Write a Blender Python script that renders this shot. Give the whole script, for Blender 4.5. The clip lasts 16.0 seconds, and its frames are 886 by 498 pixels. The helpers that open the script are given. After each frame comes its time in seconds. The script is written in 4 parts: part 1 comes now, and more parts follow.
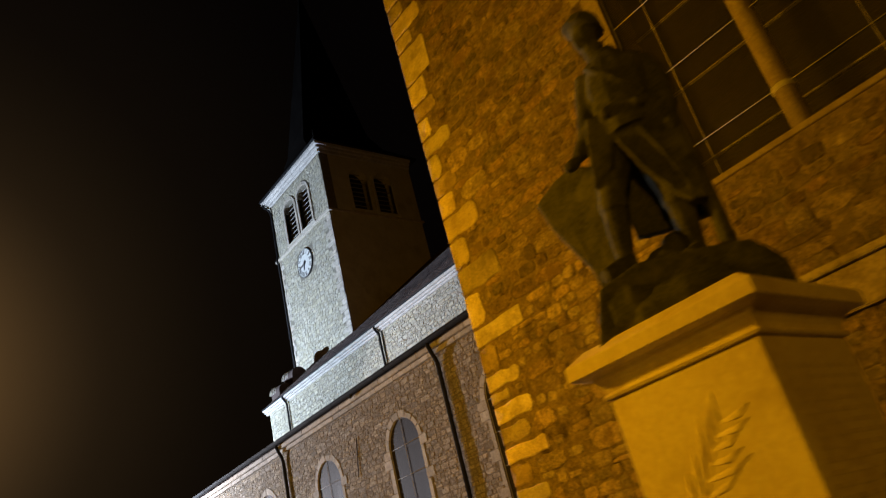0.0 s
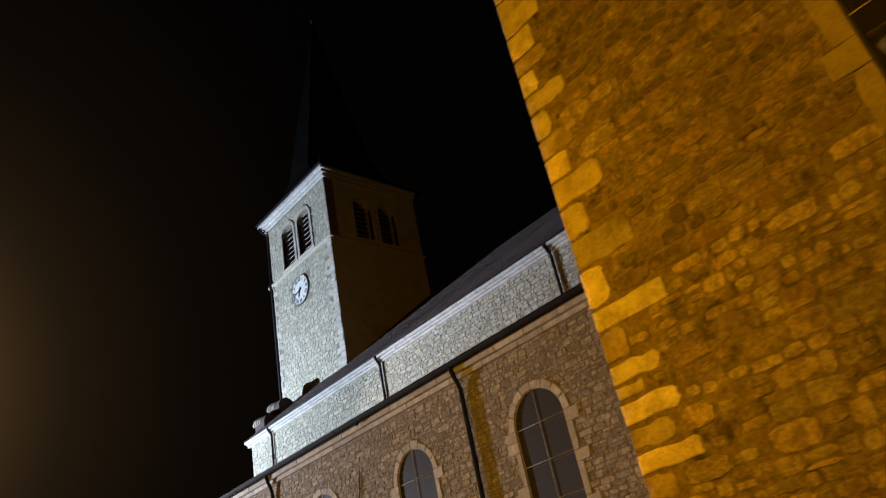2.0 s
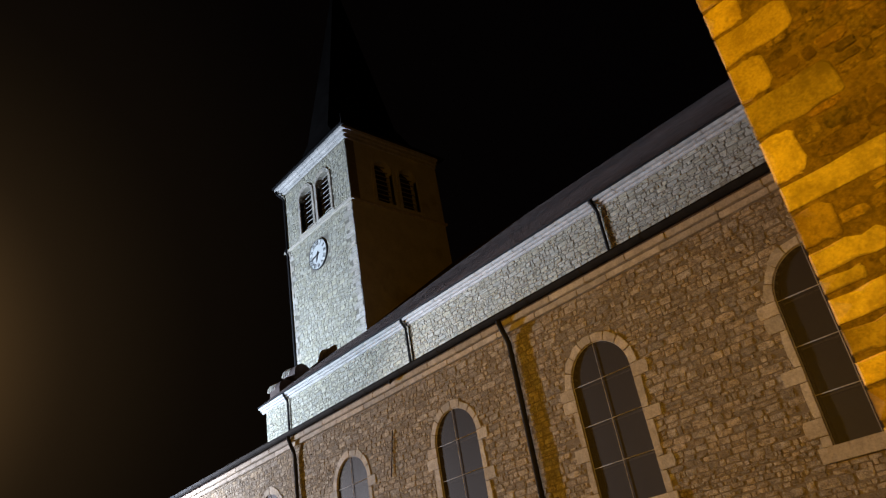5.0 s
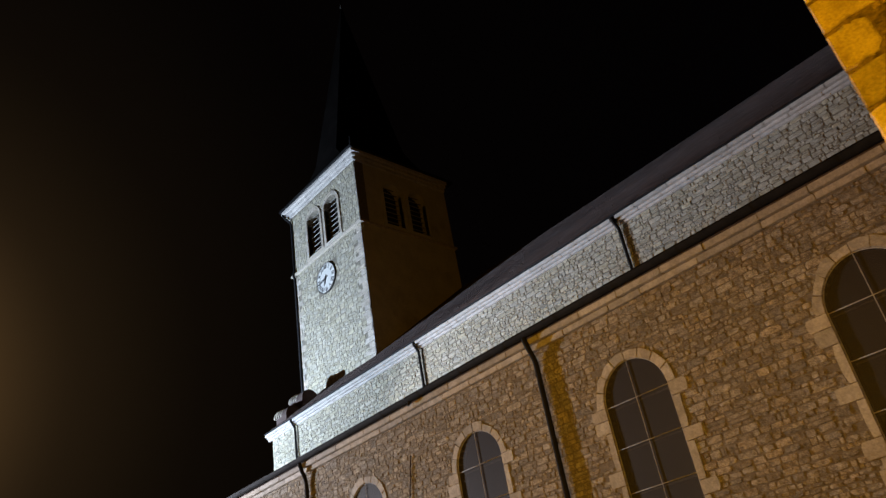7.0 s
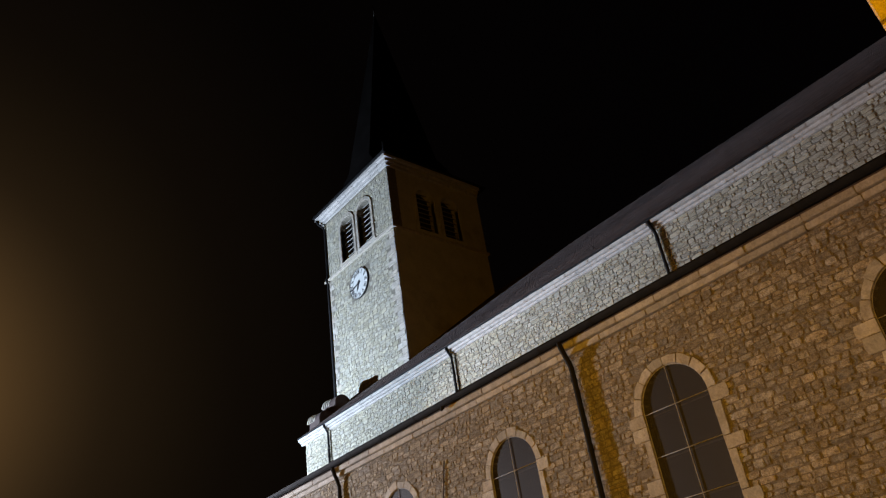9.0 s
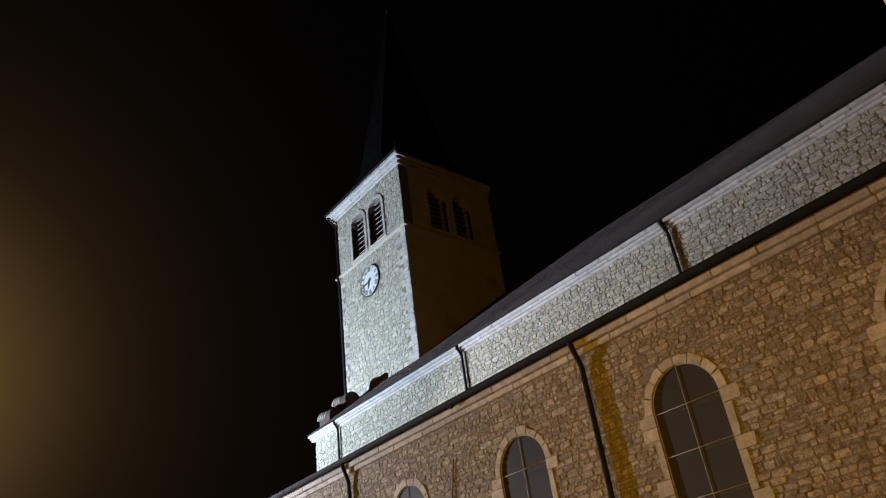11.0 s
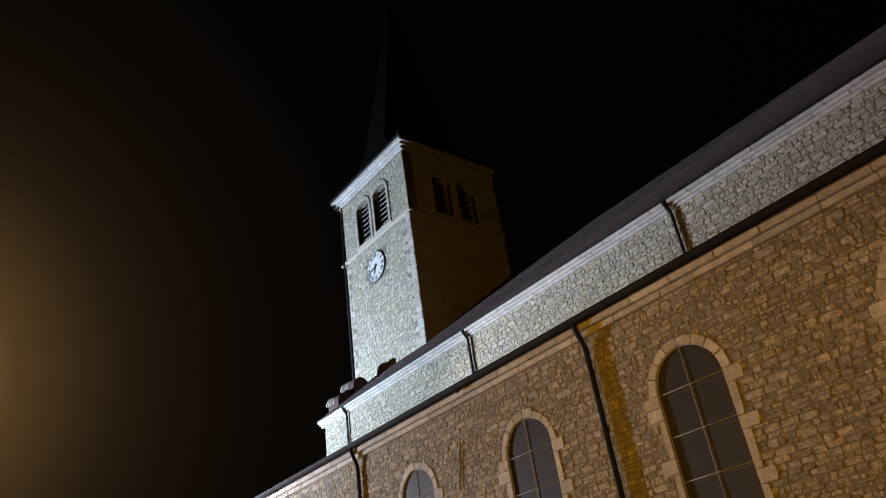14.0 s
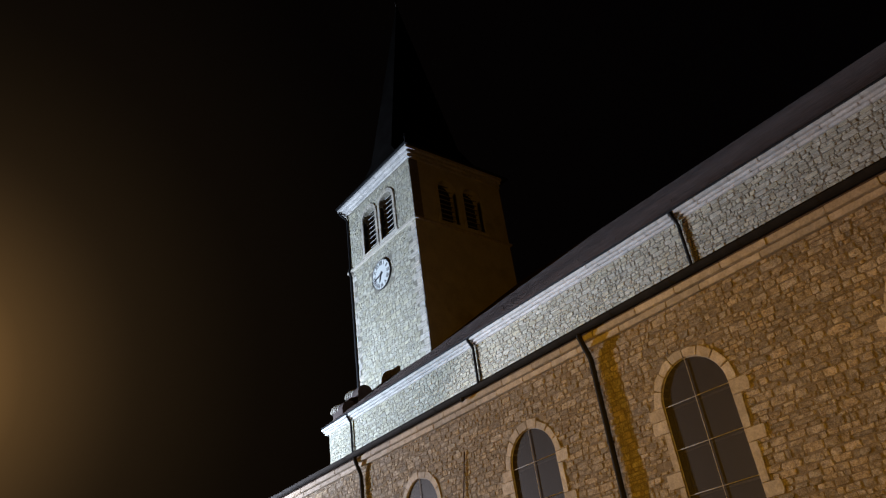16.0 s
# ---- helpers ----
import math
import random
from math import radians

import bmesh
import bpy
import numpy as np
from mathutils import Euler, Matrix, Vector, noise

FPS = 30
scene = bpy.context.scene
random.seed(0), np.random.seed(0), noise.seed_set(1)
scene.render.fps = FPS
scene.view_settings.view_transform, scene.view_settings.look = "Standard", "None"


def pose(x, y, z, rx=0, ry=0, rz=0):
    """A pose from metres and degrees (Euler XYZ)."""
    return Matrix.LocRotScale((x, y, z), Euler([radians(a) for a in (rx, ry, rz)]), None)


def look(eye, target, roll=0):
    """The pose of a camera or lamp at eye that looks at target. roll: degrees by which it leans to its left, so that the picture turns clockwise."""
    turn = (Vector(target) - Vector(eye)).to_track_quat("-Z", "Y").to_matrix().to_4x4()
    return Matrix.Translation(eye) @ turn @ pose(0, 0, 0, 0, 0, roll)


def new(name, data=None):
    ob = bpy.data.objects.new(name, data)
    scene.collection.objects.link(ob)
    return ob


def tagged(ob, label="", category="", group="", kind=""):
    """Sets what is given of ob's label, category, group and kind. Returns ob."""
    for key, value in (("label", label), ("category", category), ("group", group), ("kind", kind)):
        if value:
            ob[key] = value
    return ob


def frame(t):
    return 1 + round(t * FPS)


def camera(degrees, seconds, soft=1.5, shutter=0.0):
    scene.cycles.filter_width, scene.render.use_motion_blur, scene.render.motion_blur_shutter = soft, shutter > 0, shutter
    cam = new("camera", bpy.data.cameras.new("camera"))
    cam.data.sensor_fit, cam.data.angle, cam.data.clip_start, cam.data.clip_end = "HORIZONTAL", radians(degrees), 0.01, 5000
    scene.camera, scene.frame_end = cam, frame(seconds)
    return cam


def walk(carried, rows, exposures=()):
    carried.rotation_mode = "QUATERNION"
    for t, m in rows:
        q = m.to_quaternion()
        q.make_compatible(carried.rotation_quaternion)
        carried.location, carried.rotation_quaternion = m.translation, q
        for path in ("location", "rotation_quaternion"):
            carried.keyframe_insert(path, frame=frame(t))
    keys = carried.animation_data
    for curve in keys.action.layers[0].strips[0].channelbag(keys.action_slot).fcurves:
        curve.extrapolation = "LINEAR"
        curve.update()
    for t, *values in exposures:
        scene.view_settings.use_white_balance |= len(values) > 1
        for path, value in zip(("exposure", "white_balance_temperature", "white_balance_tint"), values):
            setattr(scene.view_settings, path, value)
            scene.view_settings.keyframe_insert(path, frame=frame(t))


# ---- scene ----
cam = camera(62.0, 16.0, 1.25, 0.9)
PATH = [
    (0, (-0.522, 0.215, 1.8), (-1.841, 1.463, 2.638), -14.9),
    (0.5, (-1.244, 0.244, 1.844), (-2.52, 1.509, 2.723), -15.4),
    (1, (-1.928, 0.151, 1.914), (-3.1, 1.452, 2.881), -15.7),
    (1.5, (-2.603, 0.251, 1.915), (-3.802, 1.531, 2.878), -13.9),
    (2, (-3.263, 0.261, 1.926), (-4.483, 1.531, 2.875), -12.2),
    (2.5, (-3.871, 0.319, 1.941), (-5.103, 1.584, 2.88), -11.2),
    (3, (-4.428, 0.494, 1.958), (-5.686, 1.739, 2.89), -10.3),
    (3.5, (-4.885, 0.457, 1.948), (-6.135, 1.72, 2.865), -10.3),
    (4, (-5.263, 0.537, 1.933), (-6.509, 1.811, 2.84), -10.5),
    (6.5, (-6.62, 0.783, 2.026), (-7.856, 2.032, 2.982), -9.7),
    (7, (-6.922, 0.801, 2.043), (-8.132, 2.052, 3.029), -10.5),
    (7.5, (-7.056, 0.779, 2.044), (-8.273, 2.004, 3.053), -10.4),
    (8, (-7.071, 0.837, 2.066), (-8.301, 2.043, 3.083), -10.2),
    (8.5, (-7.081, 0.862, 2.046), (-8.324, 2.055, 3.063), -9.7),
    (9, (-7.098, 0.875, 2.041), (-8.354, 2.056, 3.056), -9.1),
    (11.5, (-7.089, 0.861, 2.026), (-8.366, 2.019, 3.041), -8.2),
    (12, (-7.081, 0.866, 2.039), (-8.361, 2.023, 3.05), -8.4),
    (12.5, (-7.09, 0.869, 2.033), (-8.372, 2.028, 3.04), -8.6),
    (13, (-7.07, 0.862, 2.031), (-8.36, 2.02, 3.029), -8.7),
    (13.5, (-7.028, 0.869, 2.001), (-8.327, 2.027, 2.987), -8.8),
    (14, (-6.984, 0.925, 2.004), (-8.291, 2.078, 2.985), -8.8),
    (14.5, (-6.963, 0.94, 2.019), (-8.274, 2.092, 2.995), -8.9),
    (15, (-6.979, 0.952, 2.005), (-8.287, 2.1, 2.991), -8.8),
    (15.5, (-6.963, 0.929, 2.038), (-8.267, 2.072, 3.036), -8.6),
    (16, (-6.972, 0.932, 2.04), (-8.279, 2.068, 3.041), -8.1),
]
walk(cam, [(t, look(eye, target, roll)) for t, eye, target, roll in PATH])

GROUND = 0.35

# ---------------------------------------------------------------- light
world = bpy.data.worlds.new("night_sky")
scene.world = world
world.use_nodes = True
wt = world.node_tree
wt.nodes.clear()


def wnode(kind, **values):
    n = wt.nodes.new(kind)
    for key, value in values.items():
        n.inputs[key].default_value = value
    return n


# night sky, near black; warm lobe to the west paints a lamp's lens glare
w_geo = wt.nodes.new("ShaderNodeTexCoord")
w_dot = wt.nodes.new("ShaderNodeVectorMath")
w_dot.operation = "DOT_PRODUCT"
glare_way = Vector((-0.93, -0.04, 0.335)).normalized()
w_dot.inputs[1].default_value = glare_way
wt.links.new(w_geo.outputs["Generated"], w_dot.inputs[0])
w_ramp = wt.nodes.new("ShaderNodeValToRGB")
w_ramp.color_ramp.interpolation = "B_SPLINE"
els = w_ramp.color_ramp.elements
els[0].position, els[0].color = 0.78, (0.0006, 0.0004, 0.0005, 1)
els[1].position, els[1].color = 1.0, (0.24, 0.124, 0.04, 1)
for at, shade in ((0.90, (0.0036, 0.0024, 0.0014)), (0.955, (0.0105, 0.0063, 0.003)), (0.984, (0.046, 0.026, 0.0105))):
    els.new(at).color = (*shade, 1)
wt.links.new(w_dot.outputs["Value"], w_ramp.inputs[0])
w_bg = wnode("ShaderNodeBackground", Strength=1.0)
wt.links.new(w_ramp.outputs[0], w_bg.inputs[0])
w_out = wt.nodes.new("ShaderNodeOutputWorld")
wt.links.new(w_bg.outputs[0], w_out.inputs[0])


def lamp(name, kind, place, target, power, colour, size, cone=None, blend=0.3):
    data = bpy.data.lights.new(name, kind)
    data.energy, data.color, data.shadow_soft_size = power, colour, size
    if cone:
        data.spot_size, data.spot_blend = radians(cone), blend
    ob = new(name, data)
    ob.matrix_world = look(place, target)
    return ob


SODIUM = (1.0, 0.425, 0.003)
FLOOD = (0.64, 0.79, 1.0)
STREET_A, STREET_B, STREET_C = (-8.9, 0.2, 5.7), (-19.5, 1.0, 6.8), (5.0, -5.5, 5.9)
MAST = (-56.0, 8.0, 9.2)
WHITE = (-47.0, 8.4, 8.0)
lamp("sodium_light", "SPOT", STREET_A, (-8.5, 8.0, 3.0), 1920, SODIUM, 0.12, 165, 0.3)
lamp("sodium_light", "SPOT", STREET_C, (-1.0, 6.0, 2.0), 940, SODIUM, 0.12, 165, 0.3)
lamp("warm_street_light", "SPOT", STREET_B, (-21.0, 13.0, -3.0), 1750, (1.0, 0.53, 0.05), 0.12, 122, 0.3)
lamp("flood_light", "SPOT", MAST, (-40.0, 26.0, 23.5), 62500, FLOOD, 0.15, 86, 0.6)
# added second source that gives the flood's spill on the aisle wall
lamp("flood_spill_light", "SPOT", WHITE, (-30.0, 16.2, 6.0), 20500, (0.90, 0.90, 1.0), 0.15, 70, 0.4)


# ---------------------------------------------------------------- materials
def material(name, dark, light, scale=3.0, rough=0.85, bump=0.3, fine=40.0, metal=0.0, vary="", spread=0.25, stain=None, stain_at=0.62, dist=0.02, gloss=0.5):
    """Two scales of noise between dark and light, a bump, a variation from piece to piece, and stains."""
    m = bpy.data.materials.new(name)
    m.use_nodes = True
    nt = m.node_tree
    nt.nodes.clear()
    out = nt.nodes.new("ShaderNodeOutputMaterial")
    sh = nt.nodes.new("ShaderNodeBsdfPrincipled")
    nt.links.new(sh.outputs[0], out.inputs[0])
    geo = nt.nodes.new("ShaderNodeNewGeometry")

    def noise_of(s, detail):
        n = nt.nodes.new("ShaderNodeTexNoise")
        n.inputs["Scale"].default_value, n.inputs["Detail"].default_value, n.inputs["Roughness"].default_value = s, detail, 0.65
        nt.links.new(geo.outputs["Position"], n.inputs["Vector"])
        return n.outputs["Fac"]

    big, small = noise_of(scale, 4), noise_of(fine, 6)
    mix = nt.nodes.new("ShaderNodeMath")
    mix.operation = "MULTIPLY_ADD"
    mix.inputs[1].default_value = 0.5
    half = nt.nodes.new("ShaderNodeMath")
    half.operation = "MULTIPLY"
    half.inputs[1].default_value = 0.5
    nt.links.new(small, half.inputs[0])
    nt.links.new(big, mix.inputs[0])
    nt.links.new(half.outputs[0], mix.inputs[2])
    ramp = nt.nodes.new("ShaderNodeValToRGB")
    ramp.color_ramp.elements[0].position, ramp.color_ramp.elements[0].color = 0.41, (*dark, 1)
    ramp.color_ramp.elements[1].position, ramp.color_ramp.elements[1].color = 0.60, (*light, 1)
    nt.links.new(mix.outputs[0], ramp.inputs[0])
    colour = ramp.outputs[0]
    if stain:
        s = noise_of(scale * 0.45, 5)
        sr = nt.nodes.new("ShaderNodeValToRGB")
        sr.color_ramp.elements[0].position, sr.color_ramp.elements[1].position = stain_at - 0.06, stain_at + 0.08
        nt.links.new(s, sr.inputs[0])
        sm = nt.nodes.new("ShaderNodeMix")
        sm.data_type = "RGBA"
        nt.links.new(sr.outputs[0], sm.inputs[0])
        nt.links.new(colour, sm.inputs[6])
        sm.inputs[7].default_value = (*stain, 1)
        colour = sm.outputs[2]
    if vary:
        if vary == "object":
            info = nt.nodes.new("ShaderNodeObjectInfo")
            rnd = info.outputs["Random"]
        else:
            rnd = geo.outputs["Random Per Island"]
        hsv = nt.nodes.new("ShaderNodeHueSaturation")
        val = nt.nodes.new("ShaderNodeMapRange")
        val.inputs["To Min"].default_value, val.inputs["To Max"].default_value = 1 - spread, 1 + spread
        nt.links.new(rnd, val.inputs["Value"])
        nt.links.new(val.outputs[0], hsv.inputs["Value"])
        sat = nt.nodes.new("ShaderNodeMath")
        sat.operation = "FRACT"
        mul = nt.nodes.new("ShaderNodeMath")
        mul.operation = "MULTIPLY"
        mul.inputs[1].default_value = 7.31
        nt.links.new(rnd, mul.inputs[0])
        nt.links.new(mul.outputs[0], sat.inputs[0])
        smap = nt.nodes.new("ShaderNodeMapRange")
        smap.inputs["To Min"].default_value, smap.inputs["To Max"].default_value = 0.7, 1.25
        nt.links.new(sat.outputs[0], smap.inputs["Value"])
        nt.links.new(smap.outputs[0], hsv.inputs["Saturation"])
        nt.links.new(colour, hsv.inputs["Color"])
        colour = hsv.outputs[0]
    nt.links.new(colour, sh.inputs["Base Color"])
    sh.inputs["Metallic"].default_value = metal
    sh.inputs["Specular IOR Level"].default_value = gloss
    rmap = nt.nodes.new("ShaderNodeMapRange")
    rmap.inputs["To Min"].default_value, rmap.inputs["To Max"].default_value = max(0.05, rough - 0.12), min(1, rough + 0.1)
    nt.links.new(small, rmap.inputs["Value"])
    nt.links.new(rmap.outputs[0], sh.inputs["Roughness"])
    if bump:
        b = nt.nodes.new("ShaderNodeBump")
        b.inputs["Strength"].default_value, b.inputs["Distance"].default_value = bump, dist
        nt.links.new(mix.outputs[0], b.inputs["Height"])
        nt.links.new(b.outputs[0], sh.inputs["Normal"])
    return m


M_RUBBLE = material("rubble_limestone", (0.20, 0.165, 0.12), (0.52, 0.455, 0.365), 9, 0.92, 1.0, 34, vary="island", spread=0.30, dist=0.05)
M_RUBBLE_PALE = material("pale_rubble_limestone", (0.38, 0.352, 0.278), (0.60, 0.566, 0.462), 6, 0.92, 1.0, 30, vary="island", spread=0.18, dist=0.03)
M_RUBBLE_PIECE = material("rubble_limestone_piece", (0.20, 0.165, 0.12), (0.52, 0.455, 0.365), 9, 0.92, 1.0, 34, vary="object", spread=0.30, dist=0.05)
M_QUOIN = material("quoin_limestone", (0.42, 0.36, 0.285), (0.72, 0.645, 0.54), 4, 0.88, 0.7, 38, vary="object", spread=0.22, stain=(0.30, 0.24, 0.165), stain_at=0.60)
M_QUOIN_DULL = material("dull_quoin_limestone", (0.26, 0.21, 0.155), (0.47, 0.395, 0.30), 5, 0.9, 0.8, 34, vary="object", spread=0.18, stain=(0.20, 0.155, 0.105), stain_at=0.55)
M_DRESSED = material("dressed_limestone", (0.40, 0.355, 0.30), (0.62, 0.57, 0.505), 4, 0.88, 0.7, 20, vary="object", spread=0.16, dist=0.03)
M_MORTAR = material("lime_mortar", (0.165, 0.135, 0.098), (0.29, 0.248, 0.193), 5, 0.95, 1.0, 30, stain=(0.16, 0.125, 0.085), dist=0.04)
M_MORTAR_PALE = material("pale_lime_mortar", (0.17, 0.155, 0.125), (0.30, 0.275, 0.225), 5, 0.95, 0.8, 30, dist=0.03)
M_CORNICE = material("pale_cornice_limestone", (0.50, 0.475, 0.455), (0.68, 0.655, 0.635), 4, 0.88, 0.5, 22, vary="object", spread=0.1, dist=0.02)
M_TR_MORTAR = material("rough_lime_coat", (0.17, 0.13, 0.083), (0.35, 0.276, 0.177), 8.0, 0.95, 1.0, 30, stain=(0.075, 0.052, 0.034), stain_at=0.60, dist=0.09)
M_TR_STONE = material("rough_field_stone", (0.14, 0.105, 0.069), (0.40, 0.308, 0.206), 9, 0.92, 1.0, 30, vary="island", spread=0.42, stain=(0.2, 0.15, 0.098), stain_at=0.55, dist=0.08)
M_TR_PALE = material("pale_field_stone", (0.27, 0.21, 0.145), (0.56, 0.45, 0.32), 6, 0.92, 1.0, 24, vary="object", spread=0.3, stain=(0.2, 0.15, 0.098), stain_at=0.57, dist=0.08)
# pale squared stones; colour also carries the stronger lamp light low in the west
M_TR_PIECE_LIT = material("lit_field_stone_piece", (0.26, 0.206, 0.135), (0.56, 0.453, 0.303), 8, 0.92, 1.0, 30, vary="object", spread=0.32, stain=(0.2, 0.15, 0.098), stain_at=0.57, dist=0.08)
M_PLASTER = material("tower_plaster", (0.58, 0.56, 0.425), (0.74, 0.72, 0.565), 0.8, 0.92, 0.3, 14, stain=(0.48, 0.455, 0.335))
M_SLATE = material("roof_slate", (0.076, 0.054, 0.049), (0.122, 0.089, 0.082), 1.2, 0.95, 0.25, 22, vary="island", spread=0.2, gloss=0.1)
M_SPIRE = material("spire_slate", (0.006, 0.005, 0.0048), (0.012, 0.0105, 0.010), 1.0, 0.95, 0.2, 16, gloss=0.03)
M_ZINC = material("dark_zinc", (0.013, 0.013, 0.0145), (0.026, 0.026, 0.029), 3, 0.8, 0.1, 50, gloss=0.15)
M_IRON = material("galvanised_bar", (0.42, 0.40, 0.39), (0.60, 0.58, 0.56), 6, 0.8, 0.1, 60, gloss=0.15)
M_LEAD = material("grey_lead", (0.34, 0.32, 0.31), (0.48, 0.46, 0.44), 6, 0.6, 0.1, 40)
M_RUST = material("rusty_iron", (0.045, 0.03, 0.022), (0.10, 0.065, 0.045), 9, 0.75, 0.3, 60)
M_MULLION = material("mullion_stone", (0.24, 0.19, 0.14), (0.36, 0.30, 0.23), 3, 0.85, 0.4, 30)
M_WIRE = material("mesh_wire", (0.04, 0.036, 0.033), (0.07, 0.063, 0.058), 8, 0.7, 0.0, 60, metal=0.2)
M_PEDESTAL = material("pedestal_stone", (0.70, 0.605, 0.475), (0.85, 0.775, 0.645), 2.2, 0.7, 0.25, 24, stain=(0.56, 0.46, 0.34), stain_at=0.60)
M_CARVED = material("worn_carved_stone", (0.60, 0.51, 0.40), (0.76, 0.68, 0.56), 6, 0.8, 0.3, 40)
M_BRONZE = material("patinated_bronze", (0.042, 0.046, 0.025), (0.096, 0.100, 0.056), 5, 0.82, 0.5, 38, gloss=0.15, stain=(0.13, 0.134, 0.085), stain_at=0.58)
M_CLOCK = material("clock_enamel", (0.74, 0.75, 0.74), (0.82, 0.83, 0.82), 2, 0.35, 0.0, 10)
M_BLACK = material("black_paint", (0.012, 0.012, 0.014), (0.025, 0.025, 0.027), 6, 0.5, 0.0, 40)
M_LOUVRE = material("weathered_louvre", (0.30, 0.29, 0.27), (0.46, 0.45, 0.42), 4, 0.8, 0.3, 40)
# dark colour carries the shade under the louvre slats
M_SLAT_SHADE = material("slat_shade", (0.018, 0.016, 0.014), (0.035, 0.031, 0.027), 5, 0.95, 0.2, 40, gloss=0.1)
# near-black colour stands for the shade inside the belfry
M_SHADE = material("interior_shade", (0.012, 0.011, 0.010), (0.02, 0.018, 0.016), 2, 0.95, 0.0, 10)
M_ASPHALT = material("asphalt", (0.035, 0.034, 0.033), (0.065, 0.063, 0.06), 1.5, 0.9, 0.6, 90)
M_POLE = material("grey_pole_paint", (0.10, 0.11, 0.11), (0.16, 0.17, 0.17), 3, 0.5, 0.1, 40)


def leaded_glass():
    """Old dusty glass in dark lead."""
    m = bpy.data.materials.new("leaded_glass")
    m.use_nodes = True
    nt = m.node_tree
    sh = nt.nodes["Principled BSDF"]
    sh.inputs["Roughness"].default_value = 0.28
    geo = nt.nodes.new("ShaderNodeNewGeometry")
    n = nt.nodes.new("ShaderNodeTexNoise")
    n.inputs["Scale"].default_value = 3.0
    nt.links.new(geo.outputs["Position"], n.inputs["Vector"])
    r = nt.nodes.new("ShaderNodeValToRGB")
    r.color_ramp.elements[0].color, r.color_ramp.elements[1].color = (0.035, 0.03, 0.032, 1), (0.06, 0.053, 0.055, 1)
    nt.links.new(n.outputs["Fac"], r.inputs[0])
    nt.links.new(r.outputs[0], sh.inputs["Base Color"])
    b = nt.nodes.new("ShaderNodeBump")
    b.inputs["Strength"].default_value = 0.15
    nt.links.new(n.outputs["Fac"], b.inputs["Height"])
    nt.links.new(b.outputs[0], sh.inputs["Normal"])
    return m


def screen_gauze():
    """Fine wire gauze, half open."""
    m = bpy.data.materials.new("wire_gauze")
    m.use_nodes = True
    nt = m.node_tree
    sh = nt.nodes["Principled BSDF"]
    sh.inputs["Base Color"].default_value = (0.05, 0.042, 0.043, 1)
    sh.inputs["Roughness"].default_value = 0.6
    tr = nt.nodes.new("ShaderNodeBsdfTransparent")
    mx = nt.nodes.new("ShaderNodeMixShader")
    mx.inputs[0].default_value = 0.5
    nt.links.new(tr.outputs[0], mx.inputs[1])
    nt.links.new(sh.outputs[0], mx.inputs[2])
    nt.links.new(mx.outputs[0], nt.nodes["Material Output"].inputs[0])
    return m


M_GLASS = leaded_glass()
M_GAUZE = screen_gauze()


# ---------------------------------------------------------------- mesh helpers
def mesh_of(name, verts, faces, mat, smooth=False):
    me = bpy.data.meshes.new(name)
    me.from_pydata([tuple(v) for v in verts], [], faces)
    me.materials.append(mat)
    if smooth:
        me.shade_smooth()
    return me


def holder(name, place=(0, 0, 0), **tags):
    ob = new(name)
    ob.empty_display_size = 0.2
    ob.location = place
    return tagged(ob, **tags)


def put(name, me, parent=None, m=None, label="", kind=""):
    """A mesh as an object, its own frame given in the world's."""
    ob = new(name, me)
    if parent:
        ob.parent = parent
        ob.matrix_parent_inverse = parent.matrix_basis.inverted()
    if m is not None:
        ob.matrix_basis = m
    return tagged(ob, label=label, kind=kind)


